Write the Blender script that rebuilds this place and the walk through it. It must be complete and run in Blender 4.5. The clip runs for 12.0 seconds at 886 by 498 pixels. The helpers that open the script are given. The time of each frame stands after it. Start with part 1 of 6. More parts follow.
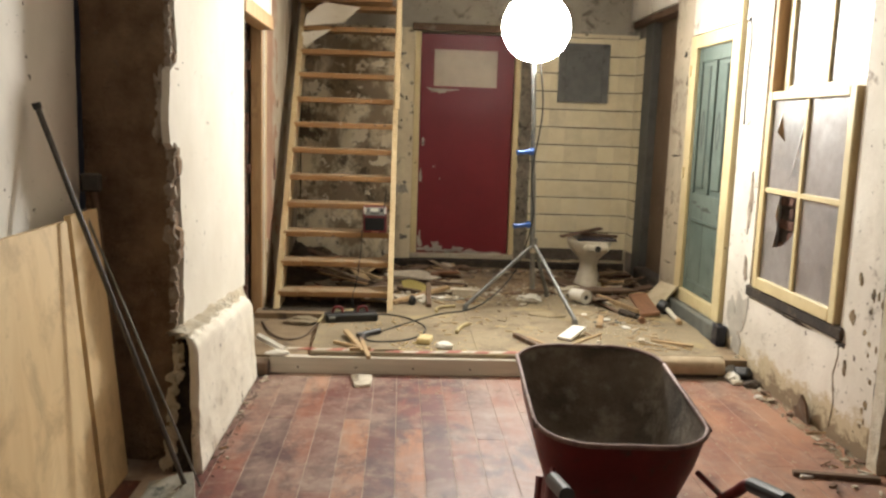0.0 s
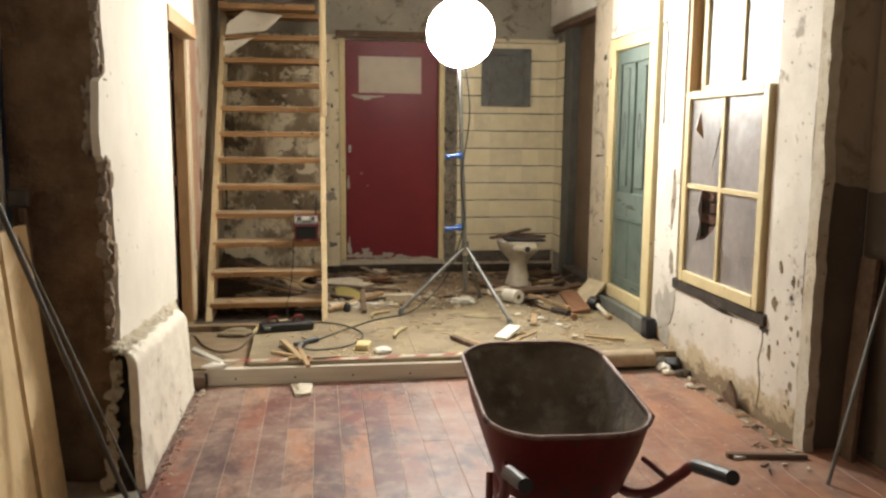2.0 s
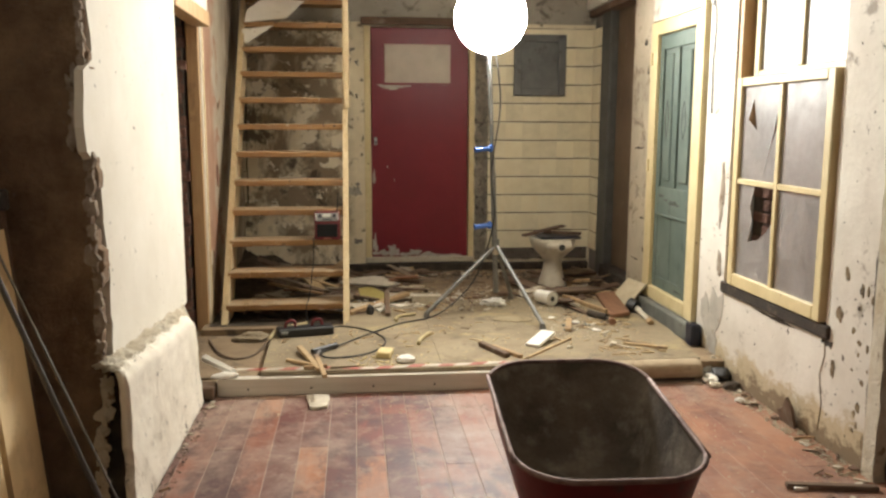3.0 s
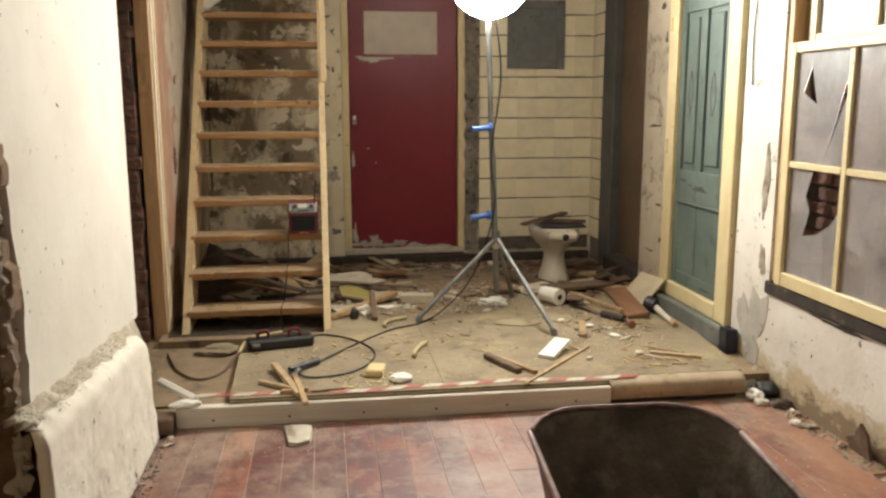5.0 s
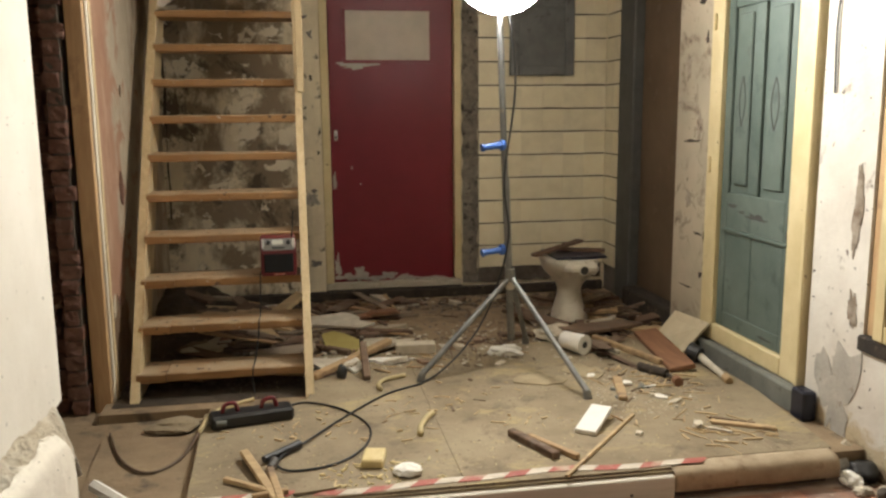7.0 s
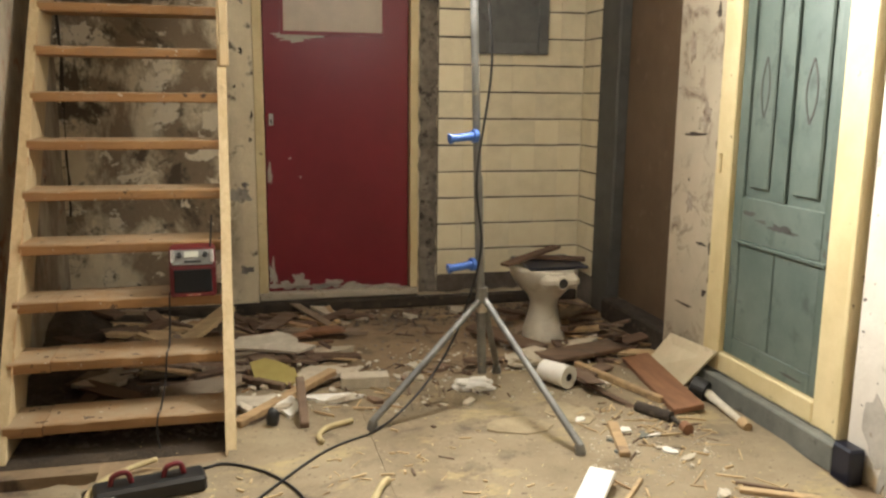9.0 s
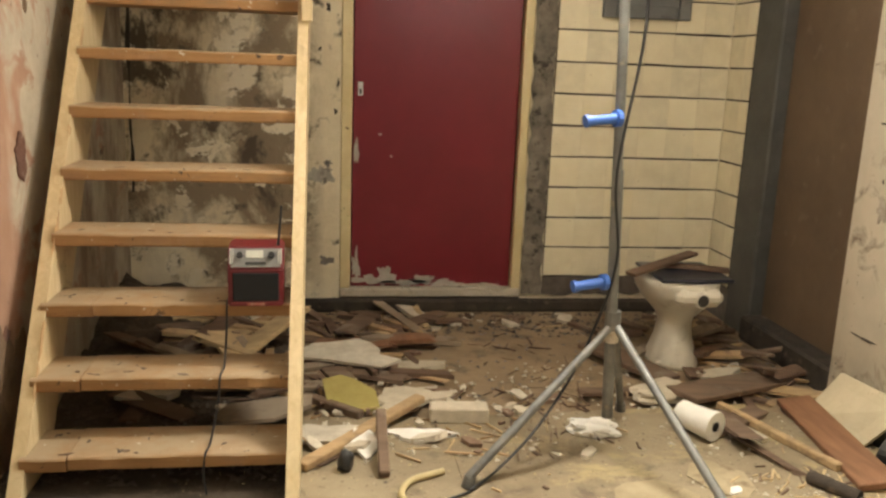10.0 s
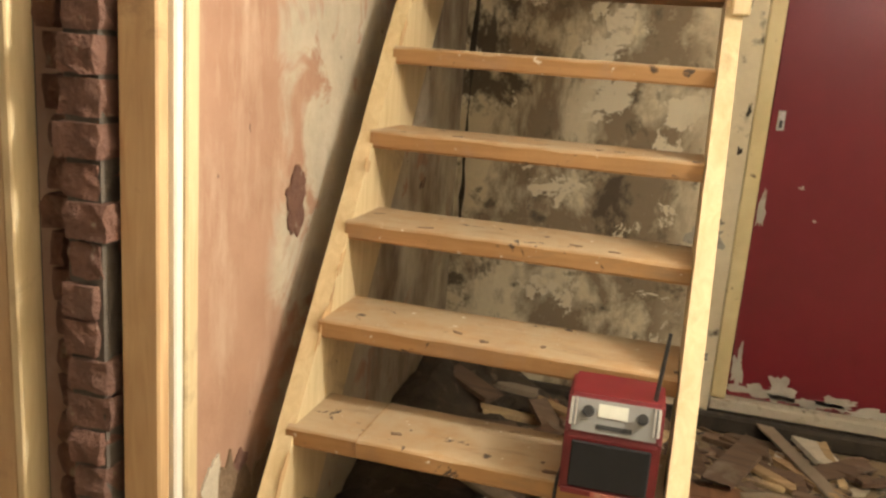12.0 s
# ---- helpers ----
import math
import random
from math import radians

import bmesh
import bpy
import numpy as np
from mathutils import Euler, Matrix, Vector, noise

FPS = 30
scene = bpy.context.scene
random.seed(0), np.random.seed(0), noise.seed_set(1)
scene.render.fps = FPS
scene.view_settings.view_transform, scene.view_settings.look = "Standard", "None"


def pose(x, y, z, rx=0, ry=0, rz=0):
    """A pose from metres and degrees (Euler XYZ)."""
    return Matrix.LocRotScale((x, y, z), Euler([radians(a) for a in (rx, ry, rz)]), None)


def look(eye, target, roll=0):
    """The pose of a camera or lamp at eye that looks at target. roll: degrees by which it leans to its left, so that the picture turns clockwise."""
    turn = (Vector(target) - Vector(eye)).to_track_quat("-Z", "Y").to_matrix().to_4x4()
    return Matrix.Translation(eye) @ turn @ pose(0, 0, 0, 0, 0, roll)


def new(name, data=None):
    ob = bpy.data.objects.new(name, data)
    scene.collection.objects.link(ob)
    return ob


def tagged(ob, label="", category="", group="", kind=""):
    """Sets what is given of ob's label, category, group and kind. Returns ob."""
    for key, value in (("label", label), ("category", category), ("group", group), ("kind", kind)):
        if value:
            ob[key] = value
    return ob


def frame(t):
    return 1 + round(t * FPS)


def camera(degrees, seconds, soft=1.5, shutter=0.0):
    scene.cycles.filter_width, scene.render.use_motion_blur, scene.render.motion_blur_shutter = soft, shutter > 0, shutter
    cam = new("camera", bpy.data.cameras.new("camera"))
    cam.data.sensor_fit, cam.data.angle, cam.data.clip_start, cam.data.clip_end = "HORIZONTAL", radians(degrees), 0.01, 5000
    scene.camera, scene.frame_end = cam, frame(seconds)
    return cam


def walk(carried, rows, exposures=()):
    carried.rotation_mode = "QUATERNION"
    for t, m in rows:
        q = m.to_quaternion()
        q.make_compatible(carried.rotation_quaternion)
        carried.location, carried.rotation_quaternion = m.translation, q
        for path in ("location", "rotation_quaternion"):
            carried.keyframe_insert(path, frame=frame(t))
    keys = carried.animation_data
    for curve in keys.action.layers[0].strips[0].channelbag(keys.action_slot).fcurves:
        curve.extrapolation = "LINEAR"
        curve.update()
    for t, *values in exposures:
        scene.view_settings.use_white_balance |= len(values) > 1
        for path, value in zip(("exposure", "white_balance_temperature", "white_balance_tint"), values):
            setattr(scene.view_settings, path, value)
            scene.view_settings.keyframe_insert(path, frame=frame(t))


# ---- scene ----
cam = camera(56.3, 12.0, soft=2.5)
# seconds, stops
EXPOSURES = [(0.0, 0.0, 6150, 10), (3.0, -0.05, 6150, 10), (5.5, -0.25, 6150, 10), (7.0, -0.4, 6100, 10), (9.0, 0.02, 6150, 10), (9.5, 0.2, 6350, 10), (10.5, 0.42, 6550, 10), (11.2, 0.6, 6800, 10), (12.0, 0.68, 6750, 10)]
PATH = [
    (0, (0.765, 0.093, 1.393), (0.871, 2.068, 1.096), 1.9),
    (0.5, (0.739, 0.085, 1.396), (0.951, 2.053, 1.114), 1.2),
    (1, (0.725, 0.052, 1.402), (0.994, 2.017, 1.143), 0.8),
    (1.5, (0.712, 0.035, 1.397), (1.008, 1.997, 1.144), 0.7),
    (2, (0.694, 0.063, 1.384), (0.984, 2.023, 1.106), 0.5),
    (2.5, (0.733, 0.225, 1.375), (0.991, 2.187, 1.084), 0.3),
    (3, (0.781, 0.408, 1.389), (0.989, 2.375, 1.089), 0.2),
    (5, (0.72, 1.12, 1.376), (0.997, 3.069, 1.025), -0.1),
    (5.5, (0.714, 1.292, 1.376), (0.975, 3.244, 1.026), 0.2),
    (6, (0.633, 1.565, 1.375), (0.932, 3.51, 1.022), -0.0),
    (6.5, (0.607, 1.715, 1.37), (0.943, 3.654, 1.01), -0.4),
    (7, (0.69, 1.973, 1.393), (1.03, 3.916, 1.064), -0.5),
    (7.2, (0.735, 2.024, 1.419), (1.045, 3.978, 1.123), -0.6),
    (9, (0.777, 2.76, 1.381), (1.246, 4.669, 1.017), 0.6),
    (9.5, (0.85, 3.068, 1.397), (1.236, 4.988, 0.989), 1.9),
    (10, (0.813, 3.472, 1.364), (1.084, 5.406, 0.931), 2.2),
    (10.5, (0.815, 3.748, 1.383), (0.969, 5.695, 0.955), 1.9),
    (11, (0.811, 4.07, 1.389), (0.687, 6.02, 0.963), 2.8),
    (11.5, (0.754, 4.313, 1.358), (0.446, 6.241, 0.927), 3.8),
    (12, (0.63, 4.61, 1.366), (0.119, 6.49, 0.913), 4.3),
]
walk(cam, [(t, look(eye, target, roll)) for t, eye, target, roll in PATH], EXPOSURES)


# ---- light and world ----
world = bpy.data.worlds.new("world")
scene.world = world
world.use_nodes = True
world.node_tree.nodes["Background"].inputs[0].default_value = (0.02, 0.022, 0.03, 1)
world.node_tree.nodes["Background"].inputs[1].default_value = 0.3
LAMP_GLOW = 268.0
LAMP_TILT = 3.0
LAMP_TURN = -6.0
LAMP_COLOUR = (1.0, 0.94, 0.825, 1)
LAMP_AT = (1.67, 5.91, 2.075)


# ---- materials ----
class Nodes:
    """A material with its node tree and short ways to add nodes."""

    def __init__(self, name):
        self.mat = bpy.data.materials.new(name)
        self.mat.use_nodes = True
        self.tree = self.mat.node_tree
        self.bsdf = self.tree.nodes["Principled BSDF"]
        self.coords = self.tree.nodes.new("ShaderNodeTexCoord").outputs["Object"]

    def link(self, a, b):
        self.tree.links.new(a, b)

    def shifted(self):
        info = self.tree.nodes.new("ShaderNodeObjectInfo")
        add = self.tree.nodes.new("ShaderNodeVectorMath")
        mul = self.tree.nodes.new("ShaderNodeVectorMath")
        mul.operation = "MULTIPLY"
        mul.inputs[1].default_value = (17.3, 31.1, 23.7)
        comb = self.tree.nodes.new("ShaderNodeCombineXYZ")
        for i in range(3):
            self.link(info.outputs["Random"], comb.inputs[i])
        self.link(comb.outputs[0], mul.inputs[0])
        self.link(self.coords, add.inputs[0])
        self.link(mul.outputs[0], add.inputs[1])
        self.coords = add.outputs[0]
        self.random = info.outputs["Random"]

    def noise(self, scale, detail=5, rough=0.6, stretch=None, distort=0.0):
        n = self.tree.nodes.new("ShaderNodeTexNoise")
        n.inputs["Scale"].default_value = scale
        n.inputs["Detail"].default_value = detail
        n.inputs["Roughness"].default_value = rough
        n.inputs["Distortion"].default_value = distort
        if stretch:
            m = self.tree.nodes.new("ShaderNodeMapping")
            m.inputs["Scale"].default_value = stretch
            self.link(self.coords, m.inputs["Vector"])
            self.link(m.outputs[0], n.inputs["Vector"])
        else:
            self.link(self.coords, n.inputs["Vector"])
        return n.outputs["Fac"]

    def step(self, fac, lo, hi, top=1.0):
        r = self.tree.nodes.new("ShaderNodeMapRange")
        r.inputs["From Min"].default_value = lo
        r.inputs["From Max"].default_value = hi
        r.inputs["To Max"].default_value = top
        self.link(fac, r.inputs["Value"])
        return r.outputs[0]

    def mul(self, a, b):
        m = self.tree.nodes.new("ShaderNodeMath")
        m.operation = "MULTIPLY"
        self.link(a, m.inputs[0])
        self.link(b, m.inputs[1])
        return m.outputs[0]

    def axis(self, i):
        s = self.tree.nodes.new("ShaderNodeSeparateXYZ")
        self.link(self.coords, s.inputs[0])
        return s.outputs[i]

    def mix(self, fac, a, b):
        m = self.tree.nodes.new("ShaderNodeMix")
        m.data_type = "RGBA"
        self.link(fac, m.inputs["Factor"])
        for val, slot in ((a, 6), (b, 7)):
            if isinstance(val, tuple):
                m.inputs[slot].default_value = (*val[:3], 1)
            else:
                self.link(val, m.inputs[slot])
        return m.outputs[2]

    def done(self, colour, rough=0.8, bump=None, strength=0.3, distance=0.01, metal=0.0):
        self.link(colour, self.bsdf.inputs["Base Color"])
        self.bsdf.inputs["Roughness"].default_value = rough
        self.bsdf.inputs["Metallic"].default_value = metal
        if bump is not None:
            b = self.tree.nodes.new("ShaderNodeBump")
            b.inputs["Strength"].default_value = strength
            b.inputs["Distance"].default_value = distance
            self.link(bump, b.inputs["Height"])
            self.link(b.outputs[0], self.bsdf.inputs["Normal"])
        return self.mat


def mottled(name, dark, light, scale=6, spots=None, spot_scale=25, spot_at=(0.6, 0.7), rough=0.8, bump=0.3, stretch=None,
            vary=None, metal=0.0, distance=0.01):
    """Two colours in clouds, with optional spots of a third; vary: a second light colour that differs from object to object."""
    n = Nodes(name)
    n.shifted()
    base = n.mix(n.step(n.noise(scale, 6, 0.65, stretch), 0.32, 0.68), dark, light)
    if vary:
        base = n.mix(n.step(n.random, 0.0, 1.0, 0.85), base, n.mix(n.noise(scale * 2, 4, 0.6, stretch), tuple(v * 0.6 for v in vary), vary))
    if spots:
        base = n.mix(n.step(n.noise(spot_scale, 4, 0.6), *spot_at), base, spots)
    return n.done(base, rough, n.noise(scale * 9, 5, 0.65, stretch), bump, distance, metal)


def plaster(name, white, shade, stain, amount=(0.58, 0.72), specks=True, rough=0.9):
    n = Nodes(name)
    base = n.mix(n.step(n.noise(2.2, 7, 0.62), 0.35, 0.7), white, shade)
    base = n.mix(n.step(n.noise(7, 6, 0.7, None, 0.6), *amount), base, stain)
    if specks:
        base = n.mix(n.step(n.noise(34, 3, 0.5), 0.70, 0.74), base, (0.07, 0.055, 0.045))
    return n.done(base, rough, n.noise(10, 8, 0.66), 0.35, 0.01)


def worn_wall():
    """White plaster, flaking, with brown damp that creeps up from the floor in tongues."""
    n = Nodes("worn_plaster")
    base = n.mix(n.step(n.noise(2.2, 7, 0.62), 0.35, 0.7), (0.74, 0.71, 0.64), (0.56, 0.52, 0.45))
    base = n.mix(n.step(n.noise(5, 8, 0.7, None, 0.3), 0.60, 0.66), base, (0.36, 0.32, 0.27))
    low = n.step(n.axis(2), 0.42, 0.0)
    damp = n.tree.nodes.new("ShaderNodeMath")
    damp.operation = "ADD"
    n.link(low, damp.inputs[0])
    n.link(n.noise(8, 9, 0.74, (1, 1, 1.3), 0.3), damp.inputs[1])
    base = n.mix(n.step(damp.outputs[0], 1.06, 1.18, 0.85), base, (0.46, 0.37, 0.22))
    base = n.mix(n.step(damp.outputs[0], 1.26, 1.36, 0.9), base, (0.20, 0.145, 0.09))
    base = n.mix(n.step(n.noise(15, 5, 0.62), 0.67, 0.70), base, (0.12, 0.09, 0.065))
    base = n.mix(n.step(n.noise(34, 3, 0.5), 0.69, 0.72), base, (0.07, 0.055, 0.045))
    return n.done(base, 0.9, n.noise(9, 8, 0.68), 0.45, 0.015)


def scuffed_plaster():
    """Creamy white plaster, worn grey in patches and scratched dark near the floor."""
    n = Nodes("scuffed_plaster")
    base = n.mix(n.step(n.noise(2.6, 7, 0.62), 0.35, 0.7), (0.82, 0.78, 0.68), (0.73, 0.68, 0.57))
    base = n.mix(n.step(n.noise(6, 8, 0.7, None, 0.4), 0.66, 0.76, 0.8), base, (0.50, 0.44, 0.34))
    low = n.step(n.axis(2), 0.34, 0.02)
    base = n.mix(n.mul(low, n.step(n.noise(5, 8, 0.7, None, 0.4), 0.54, 0.64, 0.8)), base, (0.34, 0.28, 0.19))
    base = n.mix(n.mul(low, n.step(n.noise(16, 7, 0.7, (1, 1.5, 0.8), 0.3), 0.60, 0.65)), base, (0.07, 0.055, 0.04))
    base = n.mix(n.step(n.noise(30, 4, 0.55), 0.69, 0.73), base, (0.10, 0.08, 0.06))
    return n.done(base, 0.92, n.noise(9, 8, 0.7), 0.5, 0.02)


def mouldy():
    """Old cream plaster with brown damp and black mould, thickest behind the stairs."""
    n = Nodes("mouldy_plaster")
    zone = n.step(n.axis(0), 0.79, 0.62)
    base = n.mix(n.step(n.noise(3, 7, 0.65), 0.36, 0.66), (0.75, 0.67, 0.49), (0.60, 0.52, 0.37))
    base = n.mix(n.mul(n.step(n.noise(1.9, 9, 0.66, (1.3, 1, 0.8), 0.3), 0.43, 0.52, 0.95), zone), base, (0.23, 0.175, 0.115))
    base = n.mix(n.mul(n.step(n.noise(3.6, 9, 0.68, (1.2, 1, 0.85), 0.3), 0.54, 0.61, 0.95), zone), base, (0.085, 0.065, 0.045))
    base = n.mix(n.mul(n.step(n.noise(3.9, 8, 0.68, (1, 1, 1.3), 0.3), 0.57, 0.585), zone), base, (0.72, 0.65, 0.50))
    base = n.mix(n.step(n.noise(9, 6, 0.62), 0.59, 0.68), base, (0.11, 0.09, 0.065))
    return n.done(base, 0.92, n.noise(16, 8, 0.72), 0.6, 0.015)


def pink_wall():
    n = Nodes("pink_distemper")
    base = n.mix(n.step(n.noise(4, 7, 0.62), 0.35, 0.66), (0.33, 0.185, 0.12), (0.41, 0.25, 0.172))
    base = n.mix(n.step(n.noise(3, 7, 0.66, (1, 2.5, 0.7)), 0.52, 0.68, 0.75), base, (0.50, 0.37, 0.27))
    edge = n.step(n.axis(1), 6.0, 6.5)
    bare = n.step(n.mul(edge, n.step(n.noise(4.5, 7, 0.65, None, 0.8), 0.28, 0.62)), 0.25, 0.42)
    base = n.mix(bare, base, n.mix(n.noise(9, 6, 0.7), (0.60, 0.54, 0.42), (0.30, 0.25, 0.19)))
    # darker brown in patches towards the back corner
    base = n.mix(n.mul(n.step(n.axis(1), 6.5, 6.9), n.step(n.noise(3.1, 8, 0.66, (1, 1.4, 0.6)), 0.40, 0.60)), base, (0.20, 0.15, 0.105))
    base = n.mix(n.step(n.noise(11, 5, 0.6), 0.68, 0.72), base, (0.10, 0.06, 0.05))
    return n.done(base, 0.85, n.noise(20, 7, 0.7), 0.4, 0.01)


def wood(name, dark, light, grain=(22, 2.0, 22), rough=0.6, vary=None, dirt=None, dirt_at=(0.56, 0.7), specks=0.0):
    n = Nodes(name)
    n.shifted()
    g = n.noise(1.6, 6, 0.6, grain, 0.8)
    base = n.mix(n.step(g, 0.3, 0.7), dark, light)
    if vary:
        base = n.mix(n.step(n.random, 0, 1, 0.9), base, n.mix(n.step(g, 0.3, 0.7), tuple(v * 0.6 for v in vary), vary))
    if dirt:
        base = n.mix(n.step(n.noise(5, 7, 0.65, None, 0.5), *dirt_at), base, dirt)
    if specks:
        base = n.mix(n.step(n.noise(13, 6, 0.65, None, 0.4), specks, specks + 0.06), base, (0.12, 0.085, 0.055))
    return n.done(base, rough, n.noise(3.0, 6, 0.6, grain), 0.25, 0.004)


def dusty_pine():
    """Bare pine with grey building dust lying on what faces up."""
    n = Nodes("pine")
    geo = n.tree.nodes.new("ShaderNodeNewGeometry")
    n.shifted()
    g = n.noise(1.6, 6, 0.6, (2.0, 22, 22), 0.8)
    base = n.mix(n.step(g, 0.3, 0.7), (0.275, 0.148, 0.056), (0.37, 0.212, 0.088))
    base = n.mix(n.step(n.noise(6, 7, 0.68, (1, 1, 1), 0.5), 0.54, 0.72, 0.8), base, (0.27, 0.17, 0.10))
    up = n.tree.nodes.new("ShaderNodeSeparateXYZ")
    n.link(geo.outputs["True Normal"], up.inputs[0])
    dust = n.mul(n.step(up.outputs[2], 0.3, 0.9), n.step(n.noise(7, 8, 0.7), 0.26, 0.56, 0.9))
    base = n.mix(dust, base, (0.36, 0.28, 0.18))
    base = n.mix(n.step(n.noise(6, 7, 0.65, (0.5, 2, 2), 0.4), 0.57, 0.70, 0.8), base, (0.22, 0.145, 0.08))
    base = n.mix(n.step(n.noise(19, 5, 0.62, None, 0.4), 0.63, 0.67), base, (0.06, 0.04, 0.028))
    base = n.mix(n.step(n.noise(42, 4, 0.6), 0.67, 0.72), base, (0.60, 0.54, 0.44))
    return n.done(base, 0.75, n.noise(3.0, 6, 0.6, (2.0, 22, 22)), 0.3, 0.005)


def plank_floor():
    """Worn red-painted floorboards under grey dust, with strong light painted in on the right."""
    n = Nodes("red_floorboards")
    n.shifted()
    ramp = n.tree.nodes.new("ShaderNodeValToRGB")
    ramp.color_ramp.interpolation = "CONSTANT"
    for i, (at, c) in enumerate(((0.0, (0.14, 0.042, 0.032)), (0.25, (0.21, 0.06, 0.04)), (0.45, (0.10, 0.042, 0.042)), (0.68, (0.26, 0.085, 0.045)), (0.88, (0.42, 0.17, 0.07)))):
        e = ramp.color_ramp.elements[i] if i < 2 else ramp.color_ramp.elements.new(at)
        e.position, e.color = at, (*c, 1)
    n.link(n.random, ramp.inputs[0])
    base = n.mix(n.step(n.noise(2.5, 6, 0.6, (10, 1.2, 10)), 0.3, 0.75, 0.6), ramp.outputs[0], (0.10, 0.035, 0.03))
    geo = n.tree.nodes.new("ShaderNodeNewGeometry")
    n.coords = geo.outputs["Position"]
    base = n.mix(n.step(n.noise(1.8, 8, 0.70, None, 0.4), 0.42, 0.66, 0.8), base, (0.36, 0.27, 0.215))
    base = n.mix(n.step(n.noise(3.3, 8, 0.7, (1.0, 0.5, 1.0), 0.3), 0.48, 0.60, 0.85), base, (0.07, 0.03, 0.032))
    base = n.mix(n.step(n.noise(11, 7, 0.7), 0.52, 0.8, 0.7), base, (0.44, 0.35, 0.27))
    # paler orange towards the right puts the strong light there into the colour
    base = n.mix(n.mul(n.step(n.axis(0), 1.3, 2.2), n.step(n.noise(2.4, 8, 0.68, (1.4, 0.6, 1), 0.3), 0.36, 0.60, 0.75)), base, (0.44, 0.22, 0.125))
    # paler in patches towards the raised floor
    base = n.mix(n.mul(n.step(n.axis(1), 3.3, 4.6), n.step(n.noise(3.7, 8, 0.7, None, 0.4), 0.48, 0.66, 0.6)), base, (0.38, 0.31, 0.24))
    return n.done(base, 0.55, n.noise(30, 6, 0.65), 0.2, 0.004)


def dusty_sheet():
    """Tan hardboard under dust, trodden dirt, stains and yellow sawdust."""
    n = Nodes("dusty_hardboard")
    geo = n.tree.nodes.new("ShaderNodeNewGeometry")
    n.coords = geo.outputs["Position"]
    base = n.mix(n.step(n.noise(2.6, 8, 0.66), 0.34, 0.66), (0.185, 0.142, 0.086), (0.295, 0.24, 0.155))
    base = n.mix(n.step(n.noise(5.5, 8, 0.7, None, 0.4), 0.55, 0.68, 0.8), base, (0.115, 0.083, 0.055))
    base = n.mix(n.step(n.noise(3.1, 7, 0.68, (1, 1.6, 1)), 0.55, 0.68, 0.8), base, (0.42, 0.335, 0.165))
    base = n.mix(n.step(n.noise(45, 4, 0.6), 0.63, 0.70), base, (0.09, 0.065, 0.045))
    base = n.mix(n.step(n.noise(70, 3, 0.6), 0.66, 0.72), base, (0.42, 0.36, 0.26))
    return n.done(base, 0.92, n.noise(38, 6, 0.7), 0.35, 0.006)


def dirty_glass():
    n = Nodes("dirty_glass")
    n.bsdf.inputs["Transmission Weight"].default_value = 1.0
    n.bsdf.inputs["IOR"].default_value = 1.25
    n.bsdf.inputs["Specular IOR Level"].default_value = 0.2
    n.bsdf.inputs["Base Color"].default_value = (0.8, 0.82, 0.8, 1)
    n.bsdf.inputs["Roughness"].default_value = 0.3
    dust = n.tree.nodes.new("ShaderNodeBsdfDiffuse")
    dust.inputs[0].default_value = (0.36, 0.33, 0.315, 1)
    mixer = n.tree.nodes.new("ShaderNodeMixShader")
    n.link(n.step(n.noise(4.5, 8, 0.7), 0.30, 0.70, 0.78), mixer.inputs[0])
    n.link(n.bsdf.outputs[0], mixer.inputs[1])
    n.link(dust.outputs[0], mixer.inputs[2])
    n.link(mixer.outputs[0], n.tree.nodes["Material Output"].inputs[0])
    return n.mat


def plain(name, colour, rough=0.5, metal=0.0):
    """For small parts of one even colour."""
    return mottled(name, tuple(c * 0.8 for c in colour), colour, 20, rough=rough, bump=0.08, metal=metal, distance=0.003)


M_WHITE = plaster("white_plaster", (0.74, 0.71, 0.63), (0.64, 0.60, 0.51), (0.50, 0.44, 0.34), (0.66, 0.8))
M_WORN = worn_wall()
M_BASE = scuffed_plaster()
M_GREY = plaster("grey_render", (0.40, 0.37, 0.31), (0.27, 0.25, 0.21), (0.13, 0.115, 0.095), (0.54, 0.68))
M_CREAMWALL = plaster("cream_wall", (0.50, 0.45, 0.36), (0.36, 0.32, 0.25), (0.20, 0.16, 0.12), (0.58, 0.7))
M_PIER = plaster("darkened_pier_plaster", (0.52, 0.45, 0.34), (0.38, 0.33, 0.25), (0.20, 0.155, 0.11), (0.54, 0.68))
# albedo raised so these walls bounce more lamp light forward
M_NEAR = plaster("near_room_plaster", (0.80, 0.77, 0.71), (0.70, 0.67, 0.61), (0.42, 0.38, 0.32), (0.64, 0.78))
M_LOWSHADE = plaster("low_wall_shade", (0.145, 0.115, 0.085), (0.095, 0.075, 0.055), (0.17, 0.14, 0.105), (0.58, 0.7))
M_MOULD = mouldy()
M_PINK = pink_wall()
M_BROWN = mottled("brown_rubble", (0.155, 0.10, 0.06), (0.29, 0.20, 0.125), 7, (0.22, 0.17, 0.13), 30, (0.64, 0.72), 0.95, 0.7, distance=0.02)
M_EDGE = mottled("broken_plaster", (0.22, 0.16, 0.11), (0.50, 0.44, 0.36), 14, (0.10, 0.07, 0.05), 26, rough=0.95, bump=0.7, distance=0.02)
M_DAMP = mottled("damp_plaster", (0.17, 0.125, 0.08), (0.36, 0.28, 0.16), 9, (0.07, 0.05, 0.035), 18, (0.54, 0.64), rough=0.95, bump=0.6, distance=0.015)
